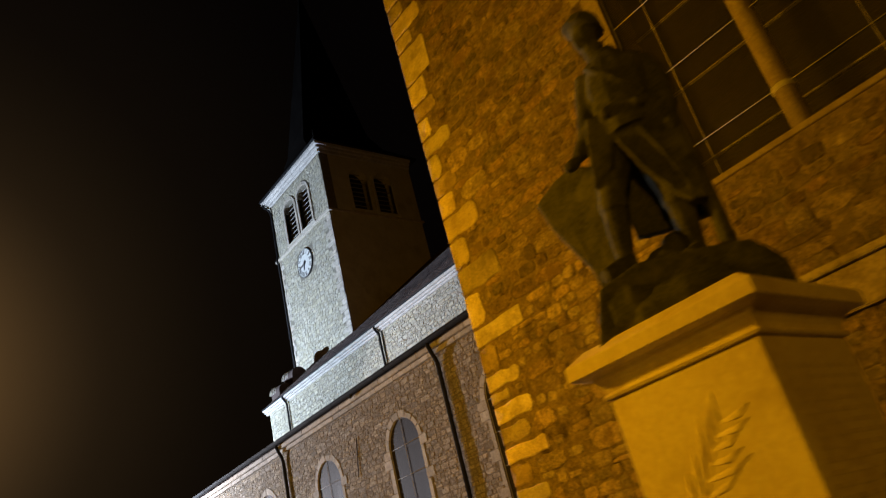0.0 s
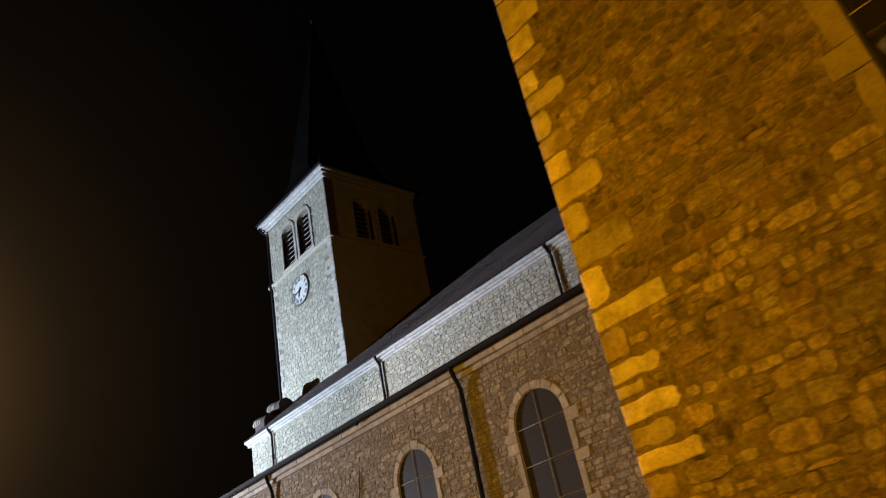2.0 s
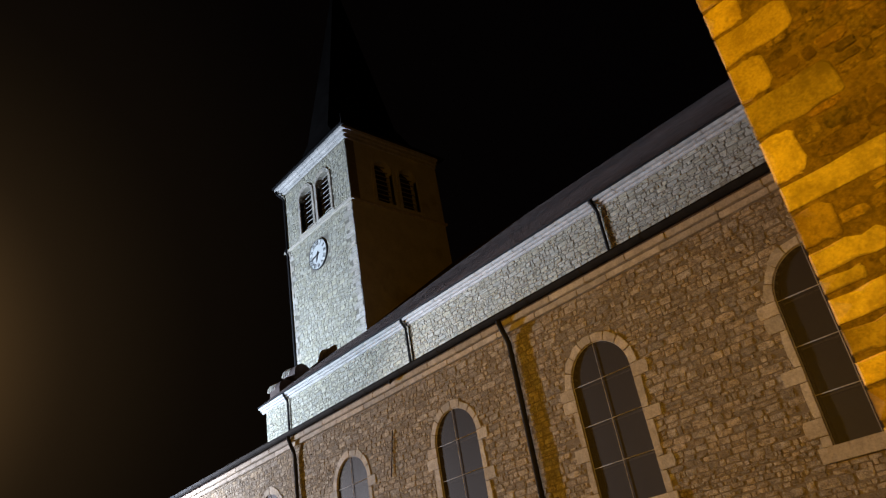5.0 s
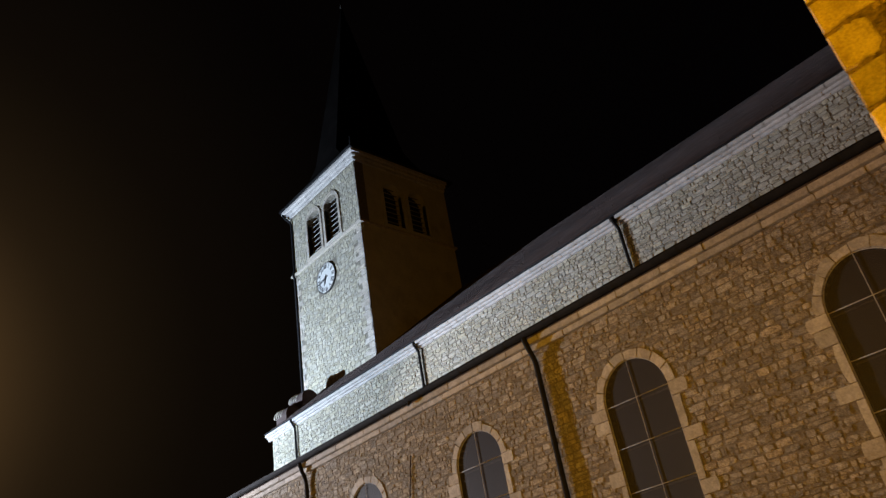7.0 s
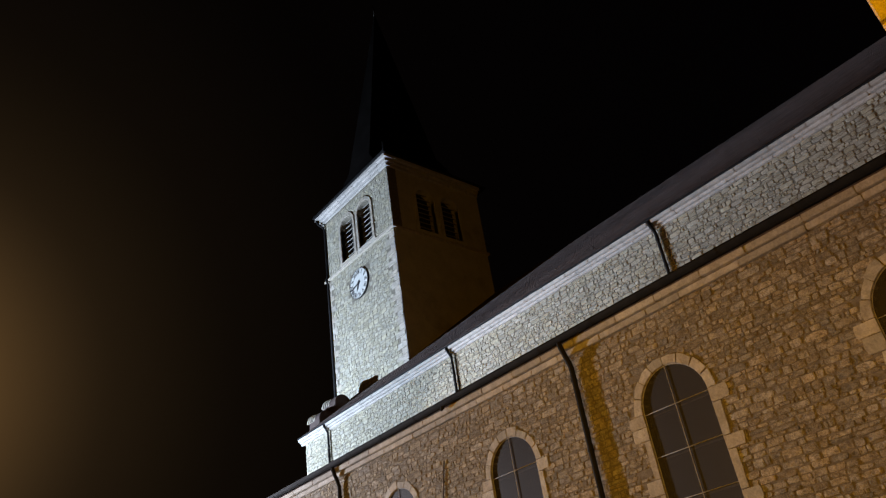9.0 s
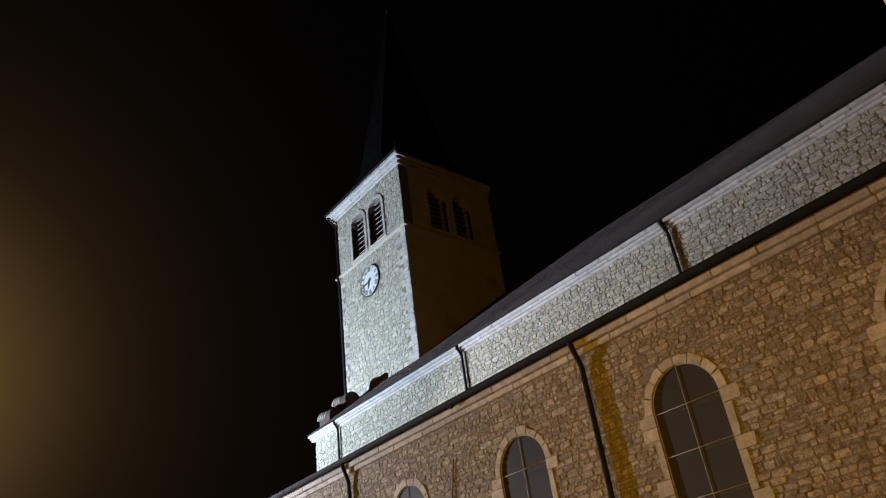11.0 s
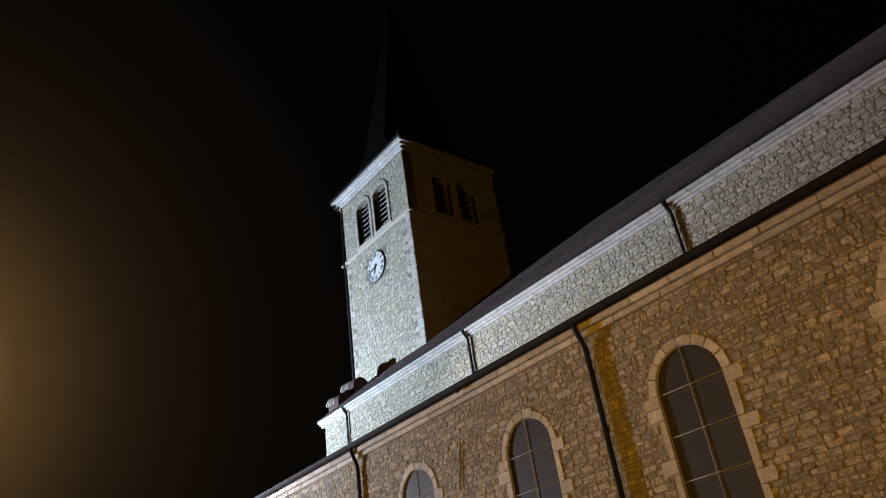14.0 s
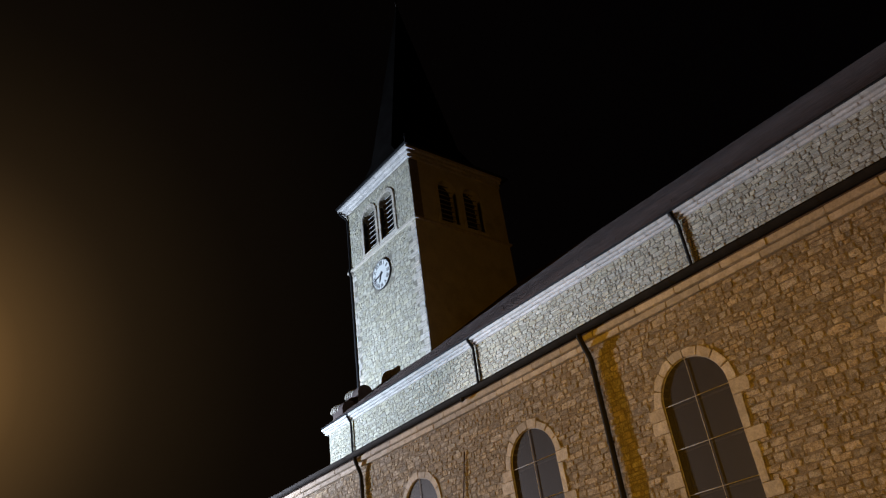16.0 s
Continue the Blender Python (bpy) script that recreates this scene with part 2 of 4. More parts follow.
class Solid:
    """Collects vertices and faces."""

    def __init__(self):
        self.v, self.f = [], []

    def add(self, verts, faces):
        n = len(self.v)
        self.v += [tuple(p) for p in verts]
        self.f += [tuple(i + n for i in f) for f in faces]
        return self

    def box(self, x0, x1, y0, y1, z0, z1):
        p = [(x, y, z) for z in (z0, z1) for y in (y0, y1) for x in (x0, x1)]
        return self.add(p, [(0, 2, 3, 1), (4, 5, 7, 6), (0, 1, 5, 4), (2, 6, 7, 3), (0, 4, 6, 2), (1, 3, 7, 5)])

    def prism(self, outline, a, b, f):
        """outline: (u, v) points, counter-clockwise seen from a's side; f(u, v, w) gives the place."""
        n = len(outline)
        p = [f(u, v, a) for u, v in outline] + [f(u, v, b) for u, v in outline]
        return self.add(p, [tuple(range(n)), tuple(range(2 * n - 1, n - 1, -1))] + [(i, i + n, (i + 1) % n + n, (i + 1) % n) for i in range(n)])

    def tube(self, path, r, sides=10):
        path = [Vector(p) for p in path]
        rings, ref = [], Vector((0.31, 0.94, 0.13))
        for i, p in enumerate(path):
            way = (path[min(i + 1, len(path) - 1)] - path[max(i - 1, 0)]).normalized()
            a = way.cross(ref).normalized()
            b = way.cross(a)
            rr = r[i] if isinstance(r, (list, tuple)) else r
            rings += [p + rr * (math.cos(k * math.tau / sides) * a + math.sin(k * math.tau / sides) * b) for k in range(sides)]
        faces = []
        for i in range(len(path) - 1):
            for k in range(sides):
                q = (k + 1) % sides
                faces.append((i * sides + k, i * sides + q, (i + 1) * sides + q, (i + 1) * sides + k))
        faces += [tuple(range(sides - 1, -1, -1)), tuple((len(path) - 1) * sides + k for k in range(sides))]
        return self.add(rings, faces)

    def mesh(self, name, mat, smooth=False, bevel=0.0):
        me = mesh_of(name, self.v, self.f, mat, smooth)
        bm = bmesh.new()
        bm.from_mesh(me)
        bmesh.ops.recalc_face_normals(bm, faces=bm.faces)
        if bevel:
            bmesh.ops.bevel(bm, geom=list(bm.edges), offset=bevel, segments=2, affect="EDGES", clamp_overlap=True)
        bm.to_mesh(me)
        bm.free()
        return me


def south(y):
    """Face of a wall looking south at y: (along, out, up) to the world."""
    return Matrix(((1, 0, 0, 0), (0, -1, 0, y), (0, 0, 1, 0), (0, 0, 0, 1)))


def east(x):
    """Face of a wall looking east at x: along runs to the north."""
    return Matrix(((0, 1, 0, x), (1, 0, 0, 0), (0, 0, 1, 0), (0, 0, 0, 1)))


# stones: unit shapes 1 x 1, one unit proud of the wall
def stone_shape(rng, blocky):
    pts = []
    for cx, cz in ((-0.5, -0.5), (0, -0.5), (0.5, -0.5), (0.5, 0), (0.5, 0.5), (0, 0.5), (-0.5, 0.5), (-0.5, 0)):
        corner = cx and cz
        j = 0.04 if blocky else 0.085 if blocky is None else 0.13
        inward = (rng.uniform(0.0, j) if corner else rng.uniform(-0.02, 0.05 if blocky else 0.07))
        pts.append((cx * (1 - 2 * inward * (1 if cx else 0)) + (0 if corner else rng.uniform(-0.06, 0.06)) * (cx == 0),
                    cz * (1 - 2 * inward * (1 if cz else 0)) + (0 if corner else rng.uniform(-0.06, 0.06)) * (cz == 0)))
    tilt_u, tilt_z = rng.uniform(-0.8, 0.8), rng.uniform(-0.8, 0.8)
    verts, k = [], (0.9 if blocky else rng.uniform(0.82, 0.93))
    for u, z in pts:
        verts.append((u, -1.0, z))
    for u, z in pts:
        verts.append((u * 0.985, 0.55, z * 0.98))
    for u, z in pts:
        verts.append((u * k, 1.0 + tilt_u * u + tilt_z * z + rng.uniform(-0.3, 0.3), z * k))
    verts.append((rng.uniform(-0.2, 0.2), 1.0 + rng.uniform(-0.45, 0.5), rng.uniform(-0.2, 0.2)))
    faces = []
    for r in (0, 8):
        for i in range(8):
            j = (i + 1) % 8
            faces.append((r + i, r + j, r + 8 + j, r + 8 + i))
    faces += [(16 + i, 16 + (i + 1) % 8, 24) for i in range(8)]
    return verts, faces


stone_rng = random.Random(7)
RUBBLE = [stone_shape(stone_rng, False) for _ in range(26)]
BLOCK = [stone_shape(stone_rng, True) for _ in range(10)]


def flush_shape(rng):
    """A field stone nearly buried in mortar: an uneven round outline that rises gently."""
    n = 12
    pts = []
    for i in range(n):
        a = math.tau * (i + rng.uniform(-0.3, 0.3)) / n
        c, q = math.cos(a), math.sin(a)
        k = 0.5 / (abs(c) ** 10 + abs(q) ** 10) ** (1 / 10) * rng.uniform(0.86, 1.06)
        pts.append((k * c, k * q))
    verts = []
    for scale, out in ((1.0, -0.8), (0.99, 0.1), (0.94, 0.75), (0.78, 1.0)):
        verts += [(u * scale, out + (rng.uniform(-0.25, 0.25) if out > 0.5 else 0), v * scale) for u, v in pts]
    verts.append((0, 1.05, 0))
    faces = [(r * n + i, r * n + (i + 1) % n, (r + 1) * n + (i + 1) % n, (r + 1) * n + i) for r in range(3) for i in range(n)]
    faces += [(3 * n + i, 3 * n + (i + 1) % n, 4 * n) for i in range(n)]
    return verts, faces


FLUSH = [flush_shape(stone_rng) for _ in range(26)]


def shape_meshes(shapes, name, mat):
    out = []
    for v, f in shapes:
        out.append(mesh_of(name, v, f, mat))
    return out


RUBBLE_ME = shape_meshes(RUBBLE, "stone", M_RUBBLE_PIECE)
TR_STONE_ME = shape_meshes(FLUSH, "stone", M_TR_PIECE_LIT)
PALE_ME = shape_meshes(FLUSH, "pale_stone", M_TR_PALE)
DRESSED_ME = shape_meshes(BLOCK, "dressed_stone", M_DRESSED)


def rubble(u0, u1, z0, z1, rng, free, height=(0.08, 0.21), aspect=(0.9, 3.1), joint=0.016):
    """Uneven courses of stones: (u, z, width, height, shape, proud), where free(u0, u1, z0, z1) allows."""
    stones, z = [], z0
    while z < z1:
        h = min(rng.uniform(*height), z1 - z + 0.02)
        u = u0 - rng.uniform(0, 0.2)
        while u < u1:
            w = h * rng.uniform(*aspect) if rng.random() < 0.85 else h * rng.uniform(0.6, 1.0)
            w = max(0.09, min(w, 0.62))
            a, b = max(u, u0), min(u + w, u1)
            if b - a > 0.07:
                parts = [(z, h)]
                if h > 0.19 and rng.random() < 0.35:
                    k = rng.uniform(0.35, 0.65)
                    parts = [(z, h * k), (z + h * k, h * (1 - k))]
                for zz, hh in parts:
                    lift = rng.uniform(-0.018, 0.018)
                    if free(a, b, zz, zz + hh):
                        stones.append(((a + b) / 2, zz + hh / 2 + lift, b - a - joint * rng.uniform(0.6, 1.5), hh - joint * rng.uniform(0.5, 1.3), rng.randrange(26), rng.uniform(0.6, 1.35)))
            u += w
        z += h
    return stones


def lay_joined(name, stones, face, depth, mat, parent, label="", shapes=RUBBLE):
    s = Solid()
    for u, z, w, h, k, proud in stones:
        v, f = shapes[k]
        flip = -1 if (k + int(u * 10)) % 2 else 1
        if flip < 0:
            f = [tuple(reversed(q)) for q in f]
        d = depth * proud
        s.add([face @ Vector((u + flip * p[0] * w, p[1] * d, z + p[2] * h)) for p in v], f)
    me = mesh_of(name, s.v, s.f, mat)
    bm = bmesh.new()
    bm.from_mesh(me)
    bmesh.ops.recalc_face_normals(bm, faces=bm.faces)
    bm.to_mesh(me)
    bm.free()
    return put(name, me, parent, label=label, kind="stuff")


def lay_pieces(name, stones, face, depth, meshes, parent):
    for u, z, w, h, k, proud in stones:
        m = face @ Matrix.Translation((u, 0, z)) @ Matrix.Diagonal((w, depth * proud, h, 1))
        put(name, meshes[k % len(meshes)], parent, m)


def piece_from(name, outline, out0, out1, face, mat, parent, bevel=0.008, label=""):
    """A dressed stone with that outline (u, z) on the wall's face."""
    s = Solid()
    s.prism(outline, out0, out1, lambda u, v, w: face @ Vector((u, w, v)))
    return put(name, s.mesh(name, mat, bevel=bevel), parent, label=label)


ARC = 14


def arch_points(cx, half, spring, n=ARC, grow=0.0):
    return [(cx - (half + grow) * math.cos(math.pi * i / n), spring + (half + grow) * math.sin(math.pi * i / n)) for i in range(n + 1)]


def arched_wall(name, u0, u1, z0, z1, thick, face, openings, mat, parent=None, **tags):
    """A wall with round-headed openings (centre, half width, sill, springing) that go through it."""
    s = Solid()

    def block(outline):
        s.prism(outline, 0.0, -thick, lambda u, v, w: face @ Vector((u, w, v)))

    u = u0
    for cx, half, sill, spring in sorted(openings):
        if cx - half > u + 0.001:
            block([(u, z0), (cx - half, z0), (cx - half, z1), (u, z1)])
        block([(cx - half, z0), (cx + half, z0), (cx + half, sill), (cx - half, sill)])
        arc = arch_points(cx, half, spring)
        for a, b in zip(arc, arc[1:]):
            block([a, b, (b[0], z1), (a[0], z1)])
        u = cx + half
    if u < u1 - 0.001:
        block([(u, z0), (u1, z0), (u1, z1), (u, z1)])
    me = s.mesh(name, mat)
    bm = bmesh.new()
    bm.from_mesh(me)
    bmesh.ops.remove_doubles(bm, verts=bm.verts, dist=0.0005)
    met = {}
    for f in bm.faces:
        met.setdefault(frozenset(v.index for v in f.verts), []).append(f)
    bmesh.ops.delete(bm, geom=[f for fs in met.values() if len(fs) > 1 for f in fs], context="FACES_ONLY")
    bm.to_mesh(me)
    bm.free()
    if parent:
        return put(name, me, parent)
    return tagged(new(name, me), **tags)


def keep_off(openings, margin, extra=()):
    """A test for stones that must stay out of openings and of reserved rectangles."""

    def free(a, b, c, d):
        for x0, x1, y0, y1 in extra:
            if b > x0 + 0.04 and a < x1 - 0.04 and d > y0 + 0.04 and c < y1 - 0.04:
                return False
        for cx, half, sill, spring in openings:
            r = half + margin
            for u in (a, (a + b) / 2, b):
                for z in (c, (c + d) / 2, d):
                    if sill - margin < z < spring and abs(u - cx) < r:
                        return False
                    if z >= spring and (u - cx) ** 2 + (z - spring) ** 2 < r * r:
                        return False
        return True

    return free


# ---------------------------------------------------------------- ground
ground = Solid().add([(-900, -900, GROUND), (900, -900, GROUND), (900, 900, GROUND), (-900, 900, GROUND)], [(0, 1, 2, 3)])
tagged(new("ground", ground.mesh("ground", M_ASPHALT)), "dark worn asphalt square round the church", "ground", kind="structure")

# ---------------------------------------------------------------- aisle
AISLE_Y, AISLE_W, AISLE_E = 16.2, -46.0, -7.4
F_AISLE = south(AISLE_Y)
BAYS = [-10.62, -16.35, -21.95, -27.45, -33.1, -38.7, -44.2]
AISLE_OPEN = [(x, 0.93, 3.95, 7.05) for x in BAYS if x > -43]
aisle = arched_wall("wall_aisle", AISLE_W, AISLE_E, GROUND, 9.64, 0.8, F_AISLE, AISLE_OPEN, M_MORTAR,
                    label="side aisle wall of coursed rubble limestone with arched windows", category="wall", kind="structure")


def window(index, cx, half, sill, spring, face, depth, surround, rng, long_at, mullion=False, mesh=False, low=0.3, stone=None):

    """An arched church window: dressed surround, leaded glass, bars and gauze."""
    stone = stone or M_DRESSED
    win = holder("window_%d" % index, face @ Vector((cx, 0, sill)), label="round-headed church window with dressed stone surround and iron bars", category="window", kind="structure")
    wide = surround
    # voussoirs
    n = 8
    for i in range(n):
        a0, a1 = math.pi * i / n + 0.006, math.pi * (i + 1) / n - 0.006
        grow = wide * rng.uniform(0.9, 1.12)
        a0, a1 = a0 + rng.uniform(-0.003, 0.008), a1 - rng.uniform(-0.003, 0.008)
        inner = [(cx - half * math.cos(a), spring + half * math.sin(a)) for a in (a0, (a0 + a1) / 2, a1)]
        outer = [(cx - (half + grow * rng.uniform(0.82, 1.06)) * math.cos(a), spring + (half + grow * rng.uniform(0.82, 1.06)) * math.sin(a)) for a in (a1, (a0 + a1) / 2, a0)]
        piece_from("voussoir", inner + outer, -0.25, 0.034 + rng.uniform(-0.006, 0.006), face, stone, win)
    # jambs: tall narrow stones with long blocks between
    for side in (-1, 1):
        z = spring
        k = 0
        while z > sill + 0.05:
            is_long = (k % 2) == 0 if side > 0 else (k % 2) == 1
            h = rng.uniform(0.30, 0.36) if is_long else rng.uniform(0.72, 0.95)
            if k == 0 and side < 0:
                h = 0.30
                is_long = True
            z1, z = z, max(sill, z - h)
            w = wide * (rng.uniform(1.35, 1.6) if is_long and mullion else rng.uniform(1.6, 2.2) if is_long else rng.uniform(0.75, 1.05))
            a, b = cx + side * half, cx + side * (half + w)
            lo, hi = min(a, b), max(a, b)
            d = [rng.uniform(0, 0.05) * side for _ in range(4)]
            edge = [(b - d[0], z + 0.012), (b - d[1] * 0.4, z + (z1 - z) * 0.33), (b - d[2] * 0.4, z + (z1 - z) * 0.7), (b - d[3], z1 - 0.012)]
            gap = 0.002 if mullion else 0.008
            ring = [(a, z + gap)] + edge + [(a, z1 - gap)]
            piece_from("jamb_stone", ring if side > 0 else ring[::-1], -0.25, 0.034 + rng.uniform(-0.006, 0.006), face, stone, win, 0.006)
            k += 1
    piece_from("window_sill", [(cx - half - wide * 1.3, sill - low), (cx + half + wide * 1.3, sill - low), (cx + half + wide * 1.3, sill - 0.002), (cx - half - wide * 1.3, sill - 0.002)], -0.25, 0.03 if mullion else 0.09, face, stone, win)
    # leaded glass far back in the opening, cut into panes by lead
    arc = arch_points(cx, half - 0.004, spring, 20)
    piece_from("pane", [(cx - half + 0.004, sill + 0.01), (cx + half - 0.004, sill + 0.01)] + arc[::-1], -depth - 0.03, -depth, face, M_GLASS, win, 0.0, "dark dusty leaded glass")
    for z in long_at:
        r = half if z < spring else math.sqrt(max(0.0, half ** 2 - (z - spring) ** 2))
        lead = Solid().prism([(cx - r, z - 0.018), (cx + r, z - 0.018), (cx + r, z + 0.018), (cx - r, z + 0.018)], -depth, -depth + 0.03, lambda u, v, w: face @ Vector((u, w, v)))
        put("lead_bar", lead.mesh("lead_bar", M_LEAD), win)
    # gauze and bars near the outer face
    front = -0.045 if mullion else -0.035
    if mesh:
        wires, step = Solid(), 0.03
        to = lambda u, v, w: face @ Vector((u, w, v))
        k = int(2 * half / step)
        for i in range(1, k):
            u = cx - half + i * step
            top = spring + math.sqrt(max(0.0, half ** 2 - (u - cx) ** 2))
            wires.prism([(u - 0.0028, sill), (u + 0.0028, sill), (u + 0.0028, top), (u - 0.0028, top)], front - 0.006, front - 0.001, to)
        z = sill + step
        while z < spring + half - 0.02:
            r = half if z < spring else math.sqrt(half ** 2 - (z - spring) ** 2)
            wires.prism([(cx - r, z - 0.0028), (cx + r, z - 0.0028), (cx + r, z + 0.0028), (cx - r, z + 0.0028)], front, front + 0.005, to)
            z += step
        put("wire_mesh", wires.mesh("wire_mesh", M_WIRE), win, label="fine wire mesh", kind="stuff")
    else:
        arc = arch_points(cx, half - 0.012, spring, 20)
        piece_from("wire_screen", [(cx - half + 0.012, sill + 0.02), (cx + half - 0.012, sill + 0.02)] + arc[::-1], front - 0.006, front, face, M_GAUZE, win, 0.0, "fine grey wire screen")

    def bar(a, b, r=0.006 if mullion else 0.009):
        put("bar", Solid().tube([face @ Vector((a[0], front + 0.02, a[1])), face @ Vector((b[0], front + 0.02, b[1]))], r, 6).mesh("bar", M_IRON, True), win)

    for z in long_at:
        r = half if z < spring else math.sqrt(max(0.01, half ** 2 - (z - spring) ** 2))
        bar((cx - r + 0.005, z), (cx + r - 0.005, z))
    if mullion:
        for u in (cx - half * 0.66, cx + half * 0.66):
            bar((u, sill), (u, spring + math.sqrt(half ** 2 - (u - cx) ** 2)))
        m = put("mullion", Solid().tube([face @ Vector((cx, -0.085, z)) for z in (sill, sill + 1.0, spring, spring + half - 0.02)], 0.115, 20).mesh("mullion", M_MULLION, True), win, label="round pale stone mullion")
        for z in (sill + 0.47, sill + 2.46):
            put("collar", Solid().tube([face @ Vector((cx, -0.085, z - 0.03)), face @ Vector((cx, -0.085, z + 0.03))], 0.128, 20).mesh("collar", M_IRON, True), m)
    else:
        bar((cx, sill), (cx, spring + half - 0.01))
    # rim of the screen
    rim = Solid().tube([face @ Vector((u, front + 0.01, z)) for u, z in [(cx - half + 0.012, sill + 0.01)] + arch_points(cx, half - 0.012, spring, 20) + [(cx + half - 0.012, sill + 0.01)]], 0.012, 6)
    put("screen_frame", rim.mesh("screen_frame", M_IRON, True), win)
    return win


win_rng = random.Random(21)
for i, (cx, half, sill, spring) in enumerate(AISLE_OPEN):
    window(i + 1, cx, half, sill, spring, F_AISLE, 0.34, 0.23, win_rng, (4.95, 5.98, 7.02))


def cornice(parent, u0, u1, bands, face, rng, length=(1.0, 1.7), stone=M_DRESSED):
    for z0, z1, out in bands:
        u = u0
        while u < u1 - 0.05:
            b = min(u1, u + rng.uniform(*length))
            if u1 - b < 0.4:
                b = u1
            o = out + rng.uniform(-0.008, 0.008)
            dz = rng.uniform(-0.006, 0.006)
            piece_from("cornice_stone", [(u + 0.006, z0 + dz), (b - 0.006, z0 + dz), (b - 0.006, z1 - 0.003), (u + 0.006, z1 - 0.003)], -0.05, o, face, stone, parent, 0.012)
            u = b


corn_rng = random.Random(5)
ac = holder("trim", (AISLE_W, AISLE_Y, 9.3), label="two-course dressed stone cornice under the aisle gutter", category="cornice", kind="structure")
cornice(ac, AISLE_W, AISLE_E, ((9.30, 9.462, 0.13), (9.468, 9.64, 0.25)), F_AISLE, corn_rng)


def gutter(name, u0, u1, y, z, r, label):
    """A half-round gutter along x, with its rolled lip and joint rings."""
    g = holder(name, (u0, y, z), label=label, category="gutter")
    s = Solid()
    prof = [(y + r * math.cos(a), z + r * math.sin(a)) for a in [math.pi + math.pi * i / 10 for i in range(11)]]
    prof += [(y + (r - 0.012) * math.cos(a), z + (r - 0.012) * math.sin(a)) for a in [math.tau - math.pi * i / 10 for i in range(11)]]
    s.prism(prof, u0, u1, lambda a, b, w: (w, a, b))
    put("channel", s.mesh("channel", M_ZINC), g)
    put("lip", Solid().tube([(u0, y - r, z), (u1, y - r, z)], 0.014, 8).mesh("lip", M_ZINC, True), g)
    u = u0 + 0.9
    ring = None
    while u < u1:
        if ring is None:
            rs = Solid()
            rr = r + 0.008
            arc = [math.pi + math.pi * i / 10 for i in range(11)]
            rs.prism([(rr * math.cos(a), rr * math.sin(a)) for a in arc] + [((r - 0.002) * math.cos(a), (r - 0.002) * math.sin(a)) for a in arc[::-1]], -0.02, 0.02, lambda a, b, w: (w, a, b))
            ring = rs.mesh("joint", M_ZINC)
        put("joint", ring, g, pose(u, y, z))
        u += 1.95
    return g


gutter("gutter", AISLE_W, AISLE_E, 15.85, 9.805, 0.14, "dark zinc half-round gutter along the aisle eaves")


def downpipe(path, r, rings, label):
    d = holder("downpipe", path[-1], label=label, category="downpipe", group="rainwater pipes")
    put("pipe", Solid().tube(path, r, 12).mesh("pipe", M_ZINC, True), d)
    for x, y, z in rings:
        put("bracket", Solid().tube([(x, y, z - 0.025), (x, y, z + 0.025)], r + 0.014, 12).mesh("bracket", M_ZINC), d)
    return d


for x in (-19.0, -30.85, -42.6):
    downpipe([(x - 0.06, 15.86, 9.72), (x - 0.05, 15.87, 9.56), (x - 0.03, 15.93, 9.36), (x - 0.01, 16.03, 9.10), (x, 16.065, 8.95), (x, 16.07, 8.8), (x, 16.07, GROUND)], 0.074,
             [(x, 16.07, z) for z in (8.6, 6.7, 4.8, 2.9)], "dark zinc downpipe with a swan neck on the aisle wall")

spout = holder("gutter_outlet", (-24.22, 15.85, 9.6), label="small dark overflow stub under the aisle gutter", category="gutter outlet")
put("stub", Solid().tube([(-24.22, 15.85, 9.72), (-24.22, 15.84, 9.62), (-24.222, 15.80, 9.55)], [0.07, 0.06, 0.045], 10).mesh("stub", M_ZINC, True), spout)

aisle_rng = random.Random(3)
free_aisle = keep_off(AISLE_OPEN, 0.11)
aisle_stones = rubble(AISLE_W, -7.9, 3.0, 9.30, aisle_rng, free_aisle)

# iron rod on the aisle wall
rod = holder("wall_anchor", (-25.0, 16.16, 7.4), label="thin rusty iron anchor rod fixed to the aisle wall", category="iron rod")
put("rod", Solid().tube([(-24.84, 16.15, 8.15), (-25.2, 16.15, 6.72)], 0.02, 6).mesh("rod", M_RUST, True), rod)
put("pin", Solid().tube([(-25.0, 16.14, 7.52), (-25.0, 16.22, 7.52)], 0.03, 6).mesh("pin", M_RUST, True), rod)

# aisle roof
roof = Solid().prism([(16.0, 9.76), (23.0, 13.1), (23.0, 12.9), (16.0, 9.66)], AISLE_W - 0.2, -7.85, lambda a, b, w: (w, a, b))
roof_a = tagged(new("roof_aisle", roof.mesh("roof_aisle", M_SLATE)), "low dark slate lean-to roof over the aisle", "roof", kind="structure")

# ---------------------------------------------------------------- nave
NAVE_Y, NAVE_W, NAVE_E = 23.0, -45.0, -2.0
F_NAVE = south(NAVE_Y)
nave = arched_wall("wall_clerestory", NAVE_W, NAVE_E, 12.6, 15.77, 0.8, F_NAVE, [], M_MORTAR_PALE,
                   label="upper nave wall of pale rubble limestone", category="wall", kind="structure")
west = Solid().box(NAVE_W, NAVE_W + 0.8, 23.802, 26.59, GROUND, 15.77)
tagged(new("wall_west", west.mesh("wall_west", M_MORTAR)), "west end wall of the nave in rubble stone", "wall", kind="structure")
nc = holder("trim", (NAVE_W, NAVE_Y, 15.4), label="moulded pale stone cornice along the nave eaves", category="cornice", kind="structure")
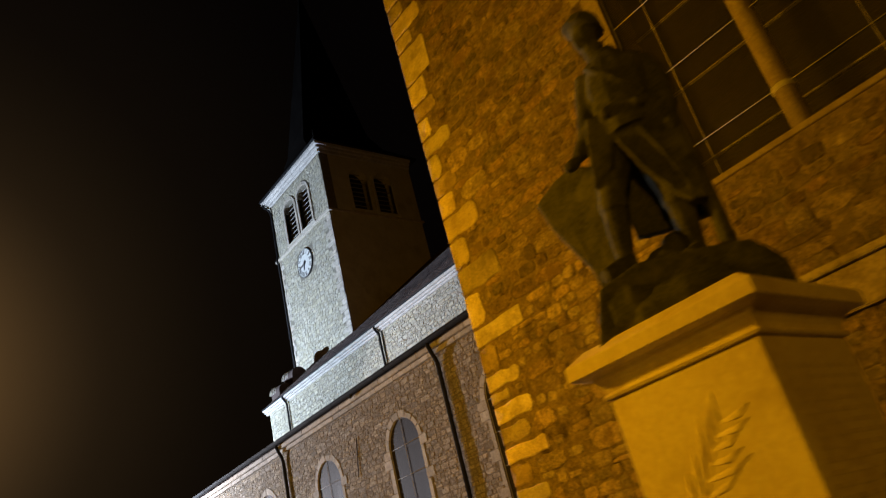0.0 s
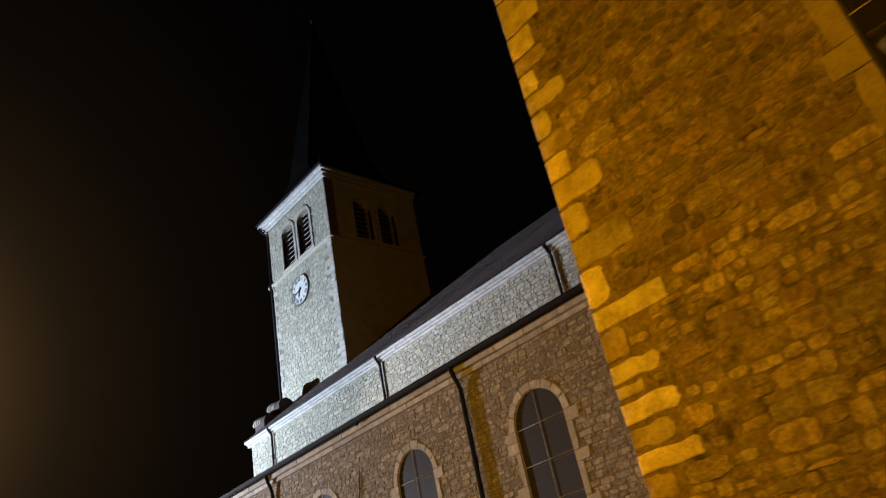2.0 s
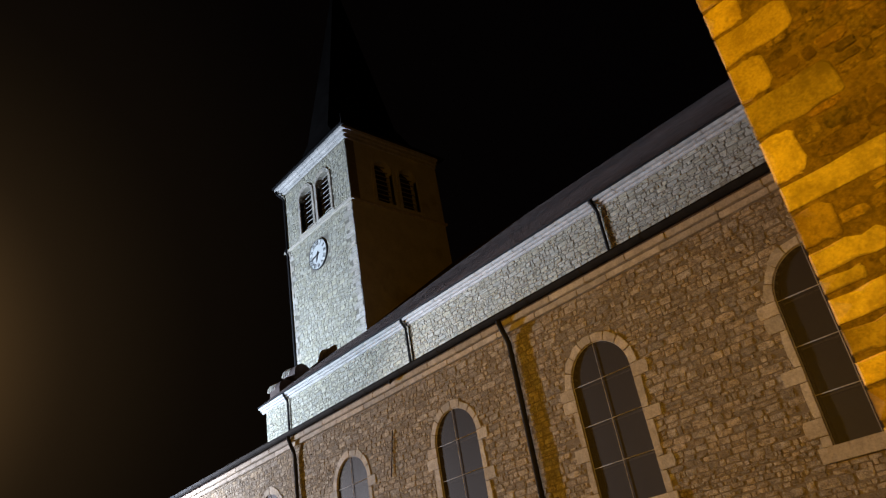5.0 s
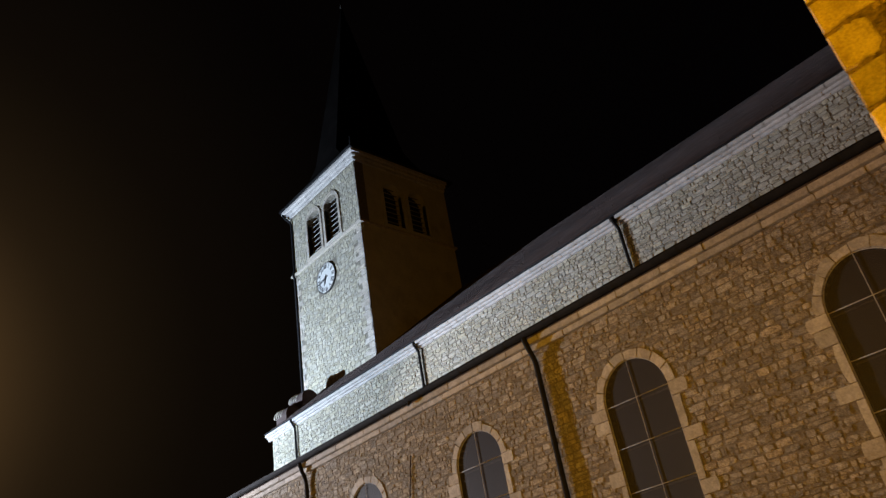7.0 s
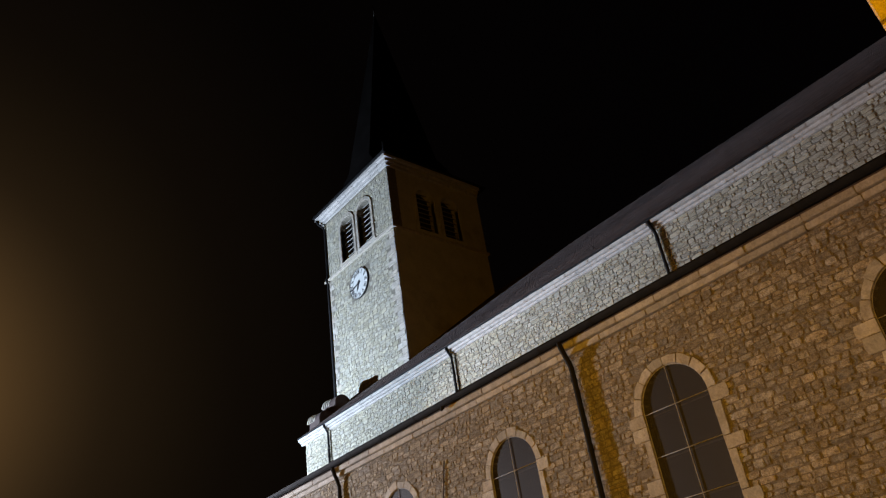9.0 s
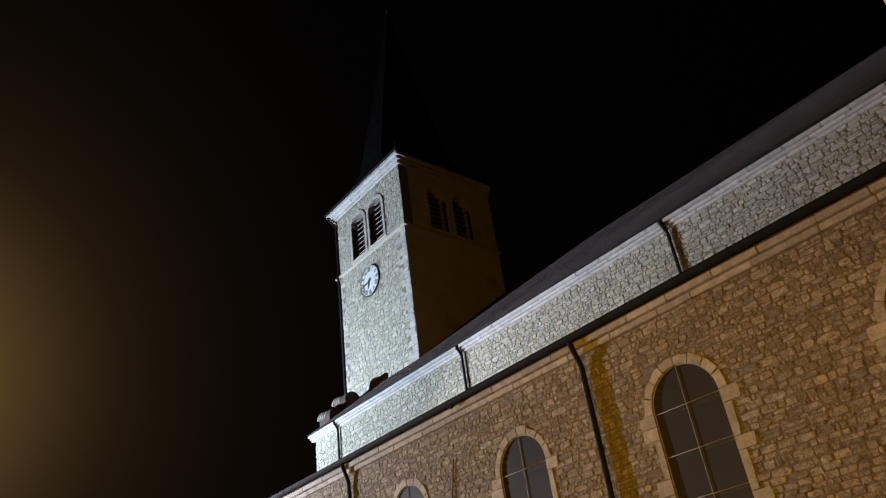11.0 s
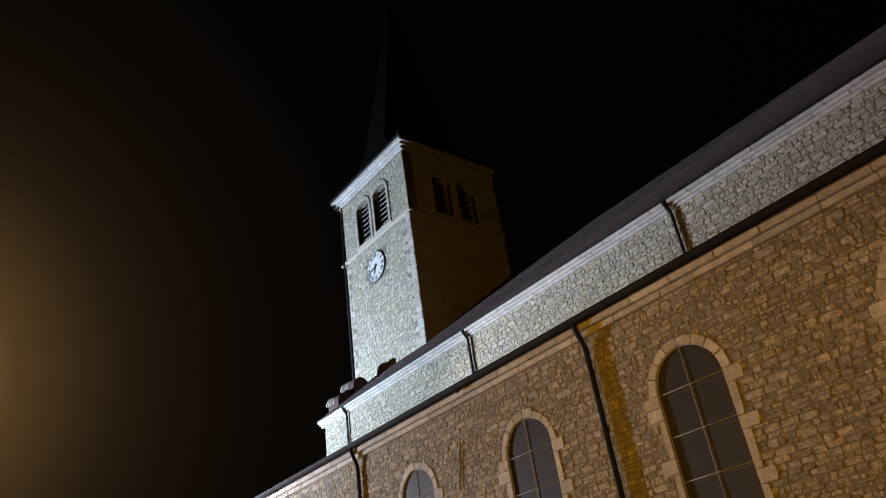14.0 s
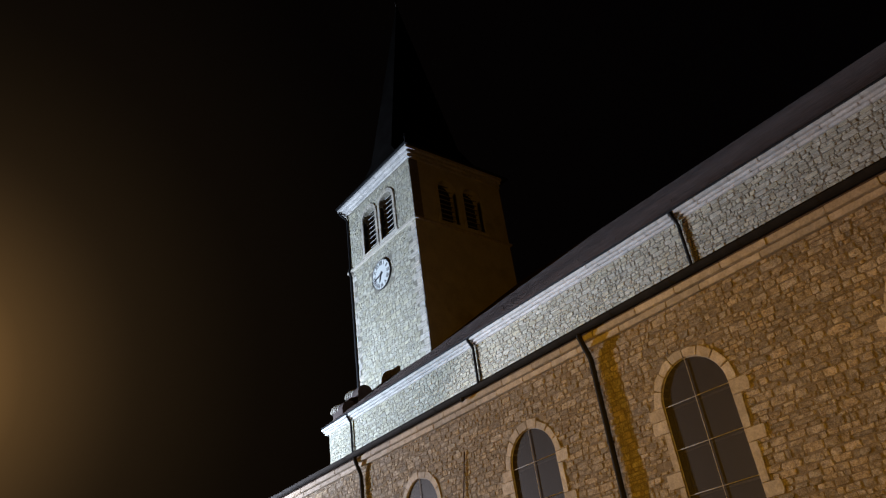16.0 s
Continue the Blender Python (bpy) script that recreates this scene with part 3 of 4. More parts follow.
for a, b in ((NAVE_W - 0.35, -42.45), (-42.25, -31.24), (-31.04, -19.2), (-19.0, NAVE_E)):
    cornice(nc, a, b, ((15.42, 15.53, 0.10), (15.535, 15.64, 0.2), (15.645, 15.785, 0.33)), F_NAVE, corn_rng, (0.9, 1.5), M_CORNICE)
for x in (-42.35, -31.14, -19.1):
    downpipe([(x, 22.66, 15.74), (x, 22.68, 15.62), (x + 0.02, 22.78, 15.46), (x + 0.04, 22.87, 15.3), (x + 0.04, 22.88, 15.1), (x + 0.04, 22.88, 12.9)], 0.065,
             [(x + 0.04, 22.88, z) for z in (15.0, 13.9)], "dark zinc downpipe on the pale upper nave wall")
gutter("gutter", NAVE_W - 0.3, NAVE_E, 22.66, 15.815, 0.05, "thin dark zinc gutter edge along the nave eaves")
RIDGE_Y, RIDGE_Z = 35.2, 25.35
nroof = Solid().prism([(22.62, 15.825), (RIDGE_Y, RIDGE_Z), (47.7, 15.9), (47.7, 15.7), (RIDGE_Y, RIDGE_Z - 0.25), (22.62, 15.795)], NAVE_W + 0.4, NAVE_E, lambda a, b, w: (w, a, b))
nave_roof = tagged(new("roof_nave", nroof.mesh("roof_nave", M_SLATE)), "steep dark slate roof over the nave", "roof", kind="structure")
nave_stones = rubble(NAVE_W, -8.0, 13.2, 15.42, aisle_rng, lambda a, b, c, d: True)

# slates of the nave roof, in courses
slate_rng = random.Random(4)
slates = Solid()
n_way = Vector((0, RIDGE_Y - 22.62, RIDGE_Z - 15.825))
n_len = n_way.length
n_way.normalize()
n_up = Vector((0, -n_way.z, n_way.y))
base = Vector((0, 22.62, 15.825))
step = 0.30
for row in range(int(n_len / step)):
    x = NAVE_W + 0.4 + (row % 2) * 0.26
    while x < NAVE_E - 0.5:
        w = 0.52
        lift = slate_rng.uniform(0.006, 0.016)
        p0 = base + n_way * (row * step) + n_up * (0.012 + lift)
        p1 = base + n_way * (row * step + step * 1.25) + n_up * 0.003
        a, b = Vector((x + 0.004, 0, 0)), Vector((x + w - 0.004, 0, 0))
        d = n_up * 0.01
        slates.add([p0 + a, p0 + b, p1 + b, p1 + a, p0 + a - d, p0 + b - d], [(0, 1, 2, 3), (4, 5, 1, 0)])
        x += w
put("slates", mesh_of("slates", slates.v, slates.f, M_SLATE), nave_roof, kind="stuff")
for x, k in ((-34.9, 2.4), (-33.2, 1.6), (-30.4, 2.6), (-28.6, 1.2), (-25.2, 2.5), (-22.4, 1.4), (-20.0, 2.6), (-17.1, 1.5), (-14.9, 2.4), (-12.6, 1.4)):
    p = base + n_way * k + n_up * 0.02 + Vector((x, 0, 0))
    hook = holder("snow_hook", p, label="small dark iron snow hook on the slate roof", category="roof hook", group="snow hooks")
    put("hook", Solid().tube([p, p + n_up * 0.05, p + n_up * 0.07 + n_way * 0.06], 0.025, 6).mesh("hook", M_RUST, True), hook)

# ---------------------------------------------------------------- tower
TX0, TX1, TY0, TY1 = -47.15, -38.8, 26.6, 34.95
STRING_Z, TOP_Z = 28.35, 33.6
F_TS, F_TE = south(TY0), east(TX1)
tower = holder("bell_tower", ((TX0 + TX1) / 2, (TY0 + TY1) / 2, GROUND), label="square stone bell tower with louvred belfry, clock and slate spire", category="bell tower")
body = Solid().box(TX0, TX1, TY0, TY1, GROUND, STRING_Z)
put("shaft", body.mesh("shaft", M_PLASTER), tower)
put("mortar_face", Solid().box(TX0, TX1, TY0 - 0.004, TY0 + 0.05, 17.0, STRING_Z - 0.1).mesh("mortar_face", M_MORTAR_PALE), tower)
TCX, TCY = (TX0 + TX1) / 2, (TY0 + TY1) / 2
BELFRY_S = [(TCX - 1.12, 0.80, 28.75, 31.45), (TCX + 1.12, 0.80, 28.75, 31.45)]
BELFRY_E = [(TCY - 1.12, 0.80, 28.75, 31.45), (TCY + 1.12, 0.80, 28.75, 31.45)]
arched_wall("belfry_wall", TX0, TX1, STRING_Z, TOP_Z, 0.75, F_TS, BELFRY_S, M_MORTAR_PALE, tower)
arched_wall("belfry_wall", TY0 + 0.752, TY1 - 0.752, STRING_Z, TOP_Z, 0.75, F_TE, BELFRY_E, M_PLASTER, tower)
put("belfry_wall", Solid().box(TX0, TX0 + 0.75, TY0 + 0.752, TY1 - 0.752, STRING_Z, TOP_Z).mesh("belfry_wall", M_PLASTER), tower)
put("belfry_wall", Solid().box(TX0, TX1, TY1 - 0.75, TY1, STRING_Z, TOP_Z).mesh("belfry_wall", M_PLASTER), tower)
# solid black block in place of the unlit bell room
put("belfry_core", Solid().box(TX0 + 1.6, TX1 - 1.6, TY0 + 1.6, TY1 - 1.6, STRING_Z, TOP_Z).mesh("belfry_core", M_SHADE), tower)


def belfry_opening(face, cx, half, sill, spring, rng, stone):
    op = put("belfry_opening", Solid().prism([(cx - half - 0.3, sill - 0.22), (cx + half + 0.3, sill - 0.22), (cx + half + 0.3, sill - 0.003), (cx - half - 0.3, sill - 0.003)], -0.3, 0.1, lambda u, v, w: face @ Vector((u, w, v))).mesh("sill", stone, bevel=0.02), tower)
    to = lambda u, v, w: face @ Vector((u, w, v))
    for i in range(7):
        a0, a1 = math.pi * i / 7 + 0.01, math.pi * (i + 1) / 7 - 0.01
        g = 0.24
        pts = [(cx - half * math.cos(a), spring + half * math.sin(a)) for a in (a0, (a0 + a1) / 2, a1)] + [(cx - (half + g) * math.cos(a), spring + (half + g) * math.sin(a)) for a in (a1, (a0 + a1) / 2, a0)]
        put("voussoir", Solid().prism(pts, -0.3, 0.10, to).mesh("voussoir", stone, bevel=0.01), op)
    for side in (-1, 1):
        z = sill
        while z < spring - 0.05:
            z1 = min(spring, z + rng.uniform(0.4, 0.6))
            lo, hi = sorted((cx + side * half, cx + side * (half + 0.24)))
            put("jamb_stone", Solid().prism([(lo, z + 0.006), (hi, z + 0.006), (hi, z1 - 0.006), (lo, z1 - 0.006)], -0.3, 0.10, to).mesh("jamb_stone", stone, bevel=0.01), op)
            z = z1
    arc = arch_points(cx, half - 0.003, spring, 20)
    # black sheet behind the louvres paints the unlit inside
    put("backing", Solid().prism([(cx - half + 0.003, sill + 0.003), (cx + half - 0.003, sill + 0.003)] + arc[::-1], -0.66, -0.62, to).mesh("backing", M_SHADE), op)
    z = sill + 0.12
    while z < spring + half - 0.12:
        r = half if z < spring else math.sqrt(half ** 2 - (z - spring) ** 2)
        s = Solid()
        s.prism([(-0.33, z + 0.012), (-0.33, z - 0.03), (-0.58, z + 0.14), (-0.58, z + 0.175)], cx - r, cx + r, lambda a, b, w: face @ Vector((w, a, b)))
        slat = put("louvre", s.mesh("louvre", M_SLAT_SHADE), op)
        # pale strip paints the lit front edge of the slat
        n = Solid().prism([(-0.30, z + 0.018), (-0.30, z - 0.032), (-0.328, z - 0.032), (-0.328, z + 0.018)], cx - r, cx + r, lambda a, b, w: face @ Vector((w, a, b)))
        put("nosing", n.mesh("nosing", M_LOUVRE if stone is M_DRESSED else M_LEAD), op)
        z += 0.40


bel_rng = random.Random(9)
for cx, half, sill, spring in BELFRY_S:
    belfry_opening(F_TS, cx, half, sill, spring, bel_rng, M_DRESSED)
for cx, half, sill, spring in BELFRY_E:
    belfry_opening(F_TE, cx, half, sill, spring, bel_rng, M_PLASTER)


def ring_course(name, z0, z1, out, mat, parent, face_pieces=0):
    """A moulded band round the tower."""
    s = Solid()
    for x0, x1, y0, y1 in ((TX0 - out, TX1 + out, TY0 - out, TY0 + 0.02), (TX0 - out, TX1 + out, TY1 - 0.02, TY1 + out), (TX0 - out, TX0 + 0.02, TY0 + 0.021, TY1 - 0.021), (TX1 - 0.02, TX1 + out, TY0 + 0.021, TY1 - 0.021)):
        s.box(x0, x1, y0, y1, z0, z1)
    return put(name, s.mesh(name, mat, bevel=0.015), parent)


ring_course("string_course", 28.26, 28.42, 0.16, M_DRESSED, tower)
for z0, z1, out in ((33.3, 33.55, 0.14), (33.555, 33.76, 0.30), (33.765, 34.0, 0.48)):
    for u0, u1, face in ((TX0, TX1, F_TS), (TY0, TY1, F_TE)):
        s0 = u0 - out
        n = 9
        w = (u1 - u0 + 2 * out) / n
        for i in range(n):
            a, b = s0 + i * w, s0 + (i + 1) * w
            inner = -0.04
            if face is F_TE and i in (0, n - 1):
                a, b = (u0 + 0.003, b) if i == 0 else (a, u1)
            piece_from("cornice_stone", [(a + 0.004, z0), (b - 0.004, z0), (b - 0.004, z1 - 0.003), (a + 0.004, z1 - 0.003)], inner, out, face, M_CORNICE, tower, 0.012)
eave = 0.58
put("eaves_board", Solid().box(TX0 - eave, TX1 + eave, TY0 - eave, TY1 + eave, 34.002, 34.16).mesh("eaves_board", M_ZINC), tower, label="dark zinc eaves gutter")

# spire: a square skirt that turns into an eight-sided needle
sp = Solid()
rings = []
for z, half, oct_k in ((34.16, TX1 - TCX + eave, 0.0), (35.2, 3.75, 0.6), (36.6, 3.4, 1.0), (45.5, 1.75, 1.0), (54.0, 0.2, 1.0), (55.4, 0.03, 1.0)):
    ring = []
    for i in range(8):
        a = math.pi / 8 + i * math.pi / 4
        o = Vector((math.cos(a), math.sin(a))) * half / math.cos(math.pi / 8)
        q = Vector((math.copysign(half, o.x), math.copysign(half, o.y)))
        sq = Vector((q.x, o.y * 0.995 if abs(o.x) > abs(o.y) else q.y)) if abs(o.x) > abs(o.y) else Vector((o.x * 0.995, q.y))
        corner = q.lerp(sq, 0.0)
        p = corner.lerp(o, oct_k) if oct_k else (q * 1.0 if i % 2 == 0 else q * 1.0)
        ring.append((TCX + p.x, TCY + p.y, z))
    rings.append(ring)
sv = [p for r in rings for p in r]
sf = [(r * 8 + i, r * 8 + (i + 1) % 8, (r + 1) * 8 + (i + 1) % 8, (r + 1) * 8 + i) for r in range(5) for i in range(8)] + [tuple(range(40, 48))]
sp.add(sv, sf)
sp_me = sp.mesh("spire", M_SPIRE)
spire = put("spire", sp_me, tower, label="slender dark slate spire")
put("finial", Solid().tube([(TCX, TCY, 52.6), (TCX, TCY, 53.4), (TCX, TCY, 54.6), (TCX, TCY, 56.2)], [0.36, 0.26, 0.12, 0.03], 10).mesh("finial", M_LOUVRE, True), tower, label="pale lead cap of the spire")
put("corner_spike", Solid().tube([(TX1 + 0.35, TY0 - 0.35, 34.1), (TX1 + 0.35, TY0 - 0.35, 34.7), (TX1 + 0.28, TY0 - 0.28, 35.1), (TX1 + 0.1, TY0 - 0.2, 35.3)], [0.09, 0.06, 0.05, 0.02], 8).mesh("corner_spike", M_ZINC, True), tower)

# clock
CLX, CLZ, CLR = -43.12, 26.22, 1.08
clock = holder("tower_clock", (CLX, TY0 - 0.05, CLZ), label="round white tower clock with black roman numerals", category="clock")


def disc(r0, r1, out0, out1, mat, name, n=48):
    s = Solid()
    pts = [(CLX + r1 * math.cos(math.tau * i / n), CLZ + r1 * math.sin(math.tau * i / n)) for i in range(n)]
    if r0 <= 0:
        s.prism(pts, out0, out1, lambda u, v, w: F_TS @ Vector((u, w, v)))
    else:
        inn = [(CLX + r0 * math.cos(math.tau * i / n), CLZ + r0 * math.sin(math.tau * i / n)) for i in range(n)]
        for i in range(n):
            j = (i + 1) % n
            s.prism([inn[i], pts[i], pts[j], inn[j]], out0, out1, lambda u, v, w: F_TS @ Vector((u, w, v)))
    return put(name, s.mesh(name, mat), clock)


disc(0, CLR, 0.0, 0.10, M_CLOCK, "dial")
# thin black ring paints the shadow at the dial's thick edge
disc(CLR - 0.005, CLR + 0.022, 0.0, 0.115, M_BLACK, "rim")
disc(CLR * 0.955, CLR * 0.97, 0.09, 0.104, M_BLACK, "minute_ring")
for k, word in enumerate(("XII", "I", "II", "III", "IIII", "V", "VI", "VII", "VIII", "IX", "X", "XI")):
    cu = bpy.data.curves.new("numeral", "FONT")
    cu.body, cu.size, cu.align_x, cu.align_y, cu.extrude, cu.offset = word, 0.42, "CENTER", "CENTER", 0.004, 0.010
    tmp = bpy.data.objects.new("numeral", cu)
    me = bpy.data.meshes.new_from_object(tmp)
    bpy.data.objects.remove(tmp)
    me.materials.clear()
    me.materials.append(M_BLACK)
    a = -math.tau * k / 12
    m = Matrix.Translation((CLX, TY0 - 0.106, CLZ)) @ Matrix.Rotation(radians(90), 4, "X") @ Matrix.Rotation(a, 4, "Z") @ Matrix.Translation((0, CLR * 0.76, 0)) @ Matrix.Diagonal((0.78, 1, 1, 1))
    put("numeral", me, clock, m)


def pointer(name, hours, length, wide):
    m = Matrix.Translation((CLX, TY0 - 0.13, CLZ)) @ Matrix.Rotation(radians(90), 4, "X") @ Matrix.Rotation(-math.tau * hours / 12, 4, "Z")
    s = Solid().prism([(-wide * 0.6, -0.22), (wide * 0.6, -0.22), (wide, length * 0.6), (0.01, length), (-0.01, length), (-wide, length * 0.6)], -0.012, 0.012, lambda u, v, w: m @ Vector((u, v, w)))
    put(name, s.mesh(name, M_BLACK), clock)


pointer("hour_pointer", 6.72, 0.58, 0.075)
pointer("minute_pointer", 8.6, 0.98, 0.06)
put("hub", Solid().tube([(CLX, TY0 - 0.09, CLZ), (CLX, TY0 - 0.16, CLZ)], 0.09, 12).mesh("hub", M_BLACK), clock)

# tower downpipe at the west corner
downpipe([(TX0 - 0.3, TY0 - 0.45, 33.74), (TX0 - 0.2, TY0 - 0.35, 33.4), (TX0 + 0.18, TY0 - 0.14, 32.9), (TX0 + 0.24, TY0 - 0.11, 32.6), (TX0 + 0.24, TY0 - 0.11, 28.6), (TX0 + 0.24, TY0 - 0.25, 28.35), (TX0 + 0.24, TY0 - 0.11, 28.0), (TX0 + 0.24, TY0 - 0.11, 17.0)], 0.08,
         [(TX0 + 0.24, TY0 - 0.11, z) for z in (31.0, 27.0, 24.5, 22.0, 19.5)], "dark zinc downpipe at the corner of the bell tower")

# quoins of the tower, long and short by turns
tq = random.Random(12)


def quoins(parent, z0, z1, u_edge, way, face, rng, heights, longs, shorts, proud, other=None):
    z, k = z0, 0
    while z < z1 - 0.1:
        h = min(rng.uniform(*heights), z1 - z)
        w = rng.uniform(*(longs if k % 2 else shorts))
        u = u_edge + way * w / 2
        m = face @ Matrix.Translation((u, 0, z + h / 2)) @ Matrix.Diagonal((w - 0.012, proud * rng.uniform(0.85, 1.15), h - 0.022, 1))
        put("quoin", DRESSED_ME[rng.randrange(10)], parent, m)
        z += h
        k += 1


quoins(tower, 18.6, 28.2, TX1, -1, F_TS, tq, (0.36, 0.46), (0.85, 1.05), (0.5, 0.65), 0.036)
quoins(tower, 18.6, 28.2, TX0, 1, F_TS, tq, (0.36, 0.46), (0.85, 1.05), (0.5, 0.65), 0.036)
free_t = keep_off(BELFRY_S, 0.12)
clock_box = [(CLX - 1.0, CLX + 1.0, CLZ - 1.0, CLZ + 1.0)]
free_low = keep_off([], 0, clock_box + [(TX1 - 0.54, TX1, 0, 28.2), (TX0, TX0 + 0.54, 0, 28.2)])
tower_stones = rubble(TX0, TX1, 18.3, 28.24, aisle_rng, free_low, (0.16, 0.32), (0.9, 2.2)) + rubble(TX0, TX1, 28.44, 33.18, aisle_rng, free_t, (0.14, 0.28), (0.9, 2.2))

# ribbed half-barrel gables beside the tower's foot; barrels' shade is in the slate colour
for cy, cz, r, x0, x1 in ((23.95, 16.75, 0.60, -45.25, -44.0), (24.95, 17.75, 0.62, -45.1, -43.7)):
    g = holder("ribbed_roof", (x0, cy, cz), label="small barrel-shaped crest, its shade in the dark colour, with pale stone ribs beside the tower", category="stone crest", group="ribbed crests")
    s = Solid()
    arc = [math.pi * i / 16 for i in range(17)]
    s.prism([(cy + r * 0.92 * math.cos(a), cz + r * 0.92 * math.sin(a)) for a in arc] + [(cy - r * 0.92, 14.6), (cy + r * 0.92, 14.6)], x0 + 0.1, x1, lambda a, b, w: (w, a, b))
    put("barrel", s.mesh("barrel", M_SLATE), g)
    for k in range(4):
        t = Solid()
        rr = r + 0.06 - 0.03 * k
        t.prism([(cy + rr * math.cos(a), cz + rr * math.sin(a)) for a in arc] + [(cy + (rr - 0.22) * math.cos(a), cz + (rr - 0.22) * math.sin(a)) for a in arc[::-1]], x0 + 0.20 * k, x0 + 0.20 * k + 0.09, lambda a, b, w: (w, a, b))
        put("rib", t.mesh("rib", M_DRESSED), g)
# ---------------------------------------------------------------- transept with the lit wall
TR_Y, TR_W, TR_E, TR_TOP = 7.32, -7.85, 4.5, 12.6
F_TR = south(TR_Y)
TR_OPEN = [(-2.65, 1.42, 5.08, 8.9)]
transept = arched_wall("wall_transept", TR_W, TR_E, GROUND, TR_TOP, 0.9, F_TR, TR_OPEN, M_TR_MORTAR,
                       label="transept wall of rough rubble stone in sodium light", category="wall", kind="structure")
side = Solid().box(TR_W, TR_W + 0.9, TR_Y + 0.902, 23.0, GROUND, TR_TOP)
tagged(new("wall_transept_west", side.mesh("wall_transept_west", M_MORTAR)), "west side wall of the transept in rubble stone", "wall", kind="structure")
side = Solid().box(TR_E - 0.9, TR_E, TR_Y + 0.902, 23.0, GROUND, TR_TOP)
tagged(new("wall_transept_east", side.mesh("wall_transept_east", M_MORTAR)), "east side wall of the transept in rubble stone", "wall", kind="structure")
troof = Solid().prism([(TR_W - 0.1, TR_TOP), (TR_E + 0.1, TR_TOP), ((TR_W + TR_E) / 2, TR_TOP + 5.5)], TR_Y - 0.1, 30.0, lambda a, b, w: (a, w, b))
tagged(new("roof_transept", troof.mesh("roof_transept", M_SLATE)), "dark slate gable roof over the transept", "roof", kind="structure")
window(8, *TR_OPEN[0], F_TR, 0.55, 0.26, random.Random(33), (5.56, 6.55, 7.54, 8.53), mullion=True, mesh=True, low=0.07, stone=M_MULLION)
# plain dressed band above the doorway behind the pedestal
band = holder("trim", (-2.65, TR_Y, 3.2), label="smooth dressed stone band on the transept wall", category="stone band", kind="structure")
piece_from("lintel_stone", [(-3.55, 3.22), (-1.75, 3.22), (-1.75, 3.62), (-3.55, 3.62)], -0.1, 0.07, F_TR, M_QUOIN_DULL, band, 0.012)
piece_from("lintel_stone", [(-3.65, 3.625), (-1.65, 3.625), (-1.65, 3.70), (-3.65, 3.70)], -0.1, 0.13, F_TR, M_QUOIN_DULL, band, 0.012)

# ---------------------------------------------------------------- pedestal
PX0, PX1, PY0, PY1, CAP = -3.473, -2.153, 3.767, 5.087, 0.035
ped = holder("pedestal", ((PX0 + PX1) / 2, (PY0 + PY1) / 2, GROUND), label="pale dressed stone pedestal with moulded cap and carved palm", category="pedestal")
pcx, pcy = (PX0 + PX1) / 2, (PY0 + PY1) / 2


def square_lathe(profile):
    """Square in plan: (half width, height) from below upwards."""
    s = Solid()
    v, f = [], []
    for h, z in profile:
        v += [(pcx - h, pcy - h, z), (pcx + h, pcy - h, z), (pcx + h, pcy + h, z), (pcx - h, pcy + h, z)]
    for k in range(len(profile) - 1):
        for i in range(4):
            j = (i + 1) % 4
            f.append((4 * k + i, 4 * k + j, 4 * k + 4 + j, 4 * k + 4 + i))
    f += [(3, 2, 1, 0), tuple(4 * (len(profile) - 1) + i for i in range(4))]
    return s.add(v, f)


cap = [(0.505, 2.60), (0.525, 2.605), (0.532, 2.62), (0.525, 2.635), (0.512, 2.64)]
cap += [(0.512 + 0.10 * (1 - math.cos(radians(a))), 2.64 + 0.115 * math.sin(radians(a))) for a in range(0, 91, 15)]
cap += [(0.645, 2.762), (0.65, 2.767), (0.65, 2.848), (0.643, 2.86), (0.55, 2.93)]
cap = [(h * 1.03, z + CAP) for h, z in cap]
put("cap", square_lathe(cap).mesh("cap", M_PEDESTAL), ped)
put("die", square_lathe([(0.515, 0.8), (0.52, 2.598 + CAP)]).mesh("die", M_PEDESTAL, bevel=0.008), ped)
put("plinth", square_lathe([(0.68, GROUND), (0.68, 0.62), (0.66, 0.65), (0.57, 0.74), (0.55, 0.798)]).mesh("plinth", M_PEDESTAL), ped)
# carved palm on the south face: a stem and narrow leaves in low relief
fy = pcy - 0.518
palm, leaf_rng = Solid(), random.Random(8)
stem = [(pcx - 0.27 + 0.40 * t, 1.66 + 0.62 * t + 0.06 * math.sin(3 * t)) for t in [i / 8 for i in range(9)]]
palm.tube([(x, fy, z) for x, z in stem], [0.014] * 8 + [0.006], 6)
for i in range(1, 9):
    x, z = stem[i]
    for sgn in (-1, 1):
        ang = radians(52 + sgn * 34 + leaf_rng.uniform(-9, 9))
        L = leaf_rng.uniform(0.26, 0.42) * (1 - 0.05 * i)
        tip = (x + L * math.cos(ang), z + L * math.sin(ang))
        mid = ((x + tip[0]) / 2 - 0.02 * sgn * math.sin(ang), (z + tip[1]) / 2 + 0.02 * sgn * math.cos(ang))
        palm.tube([(x, fy, z), (mid[0], fy - 0.004, mid[1]), (tip[0], fy + 0.004, tip[1])], [0.010, 0.022, 0.004], 6)
palm.v = [(x, fy - 0.0005 + (y - fy) * 0.15, z) for x, y, z in palm.v]
put("carved_palm", palm.mesh("carved_palm", M_PEDESTAL, True), ped)

# worn rows of carved writing on the east face, past reading
row_rng = random.Random(17)
ex, z = pcx + 0.5185, 2.46
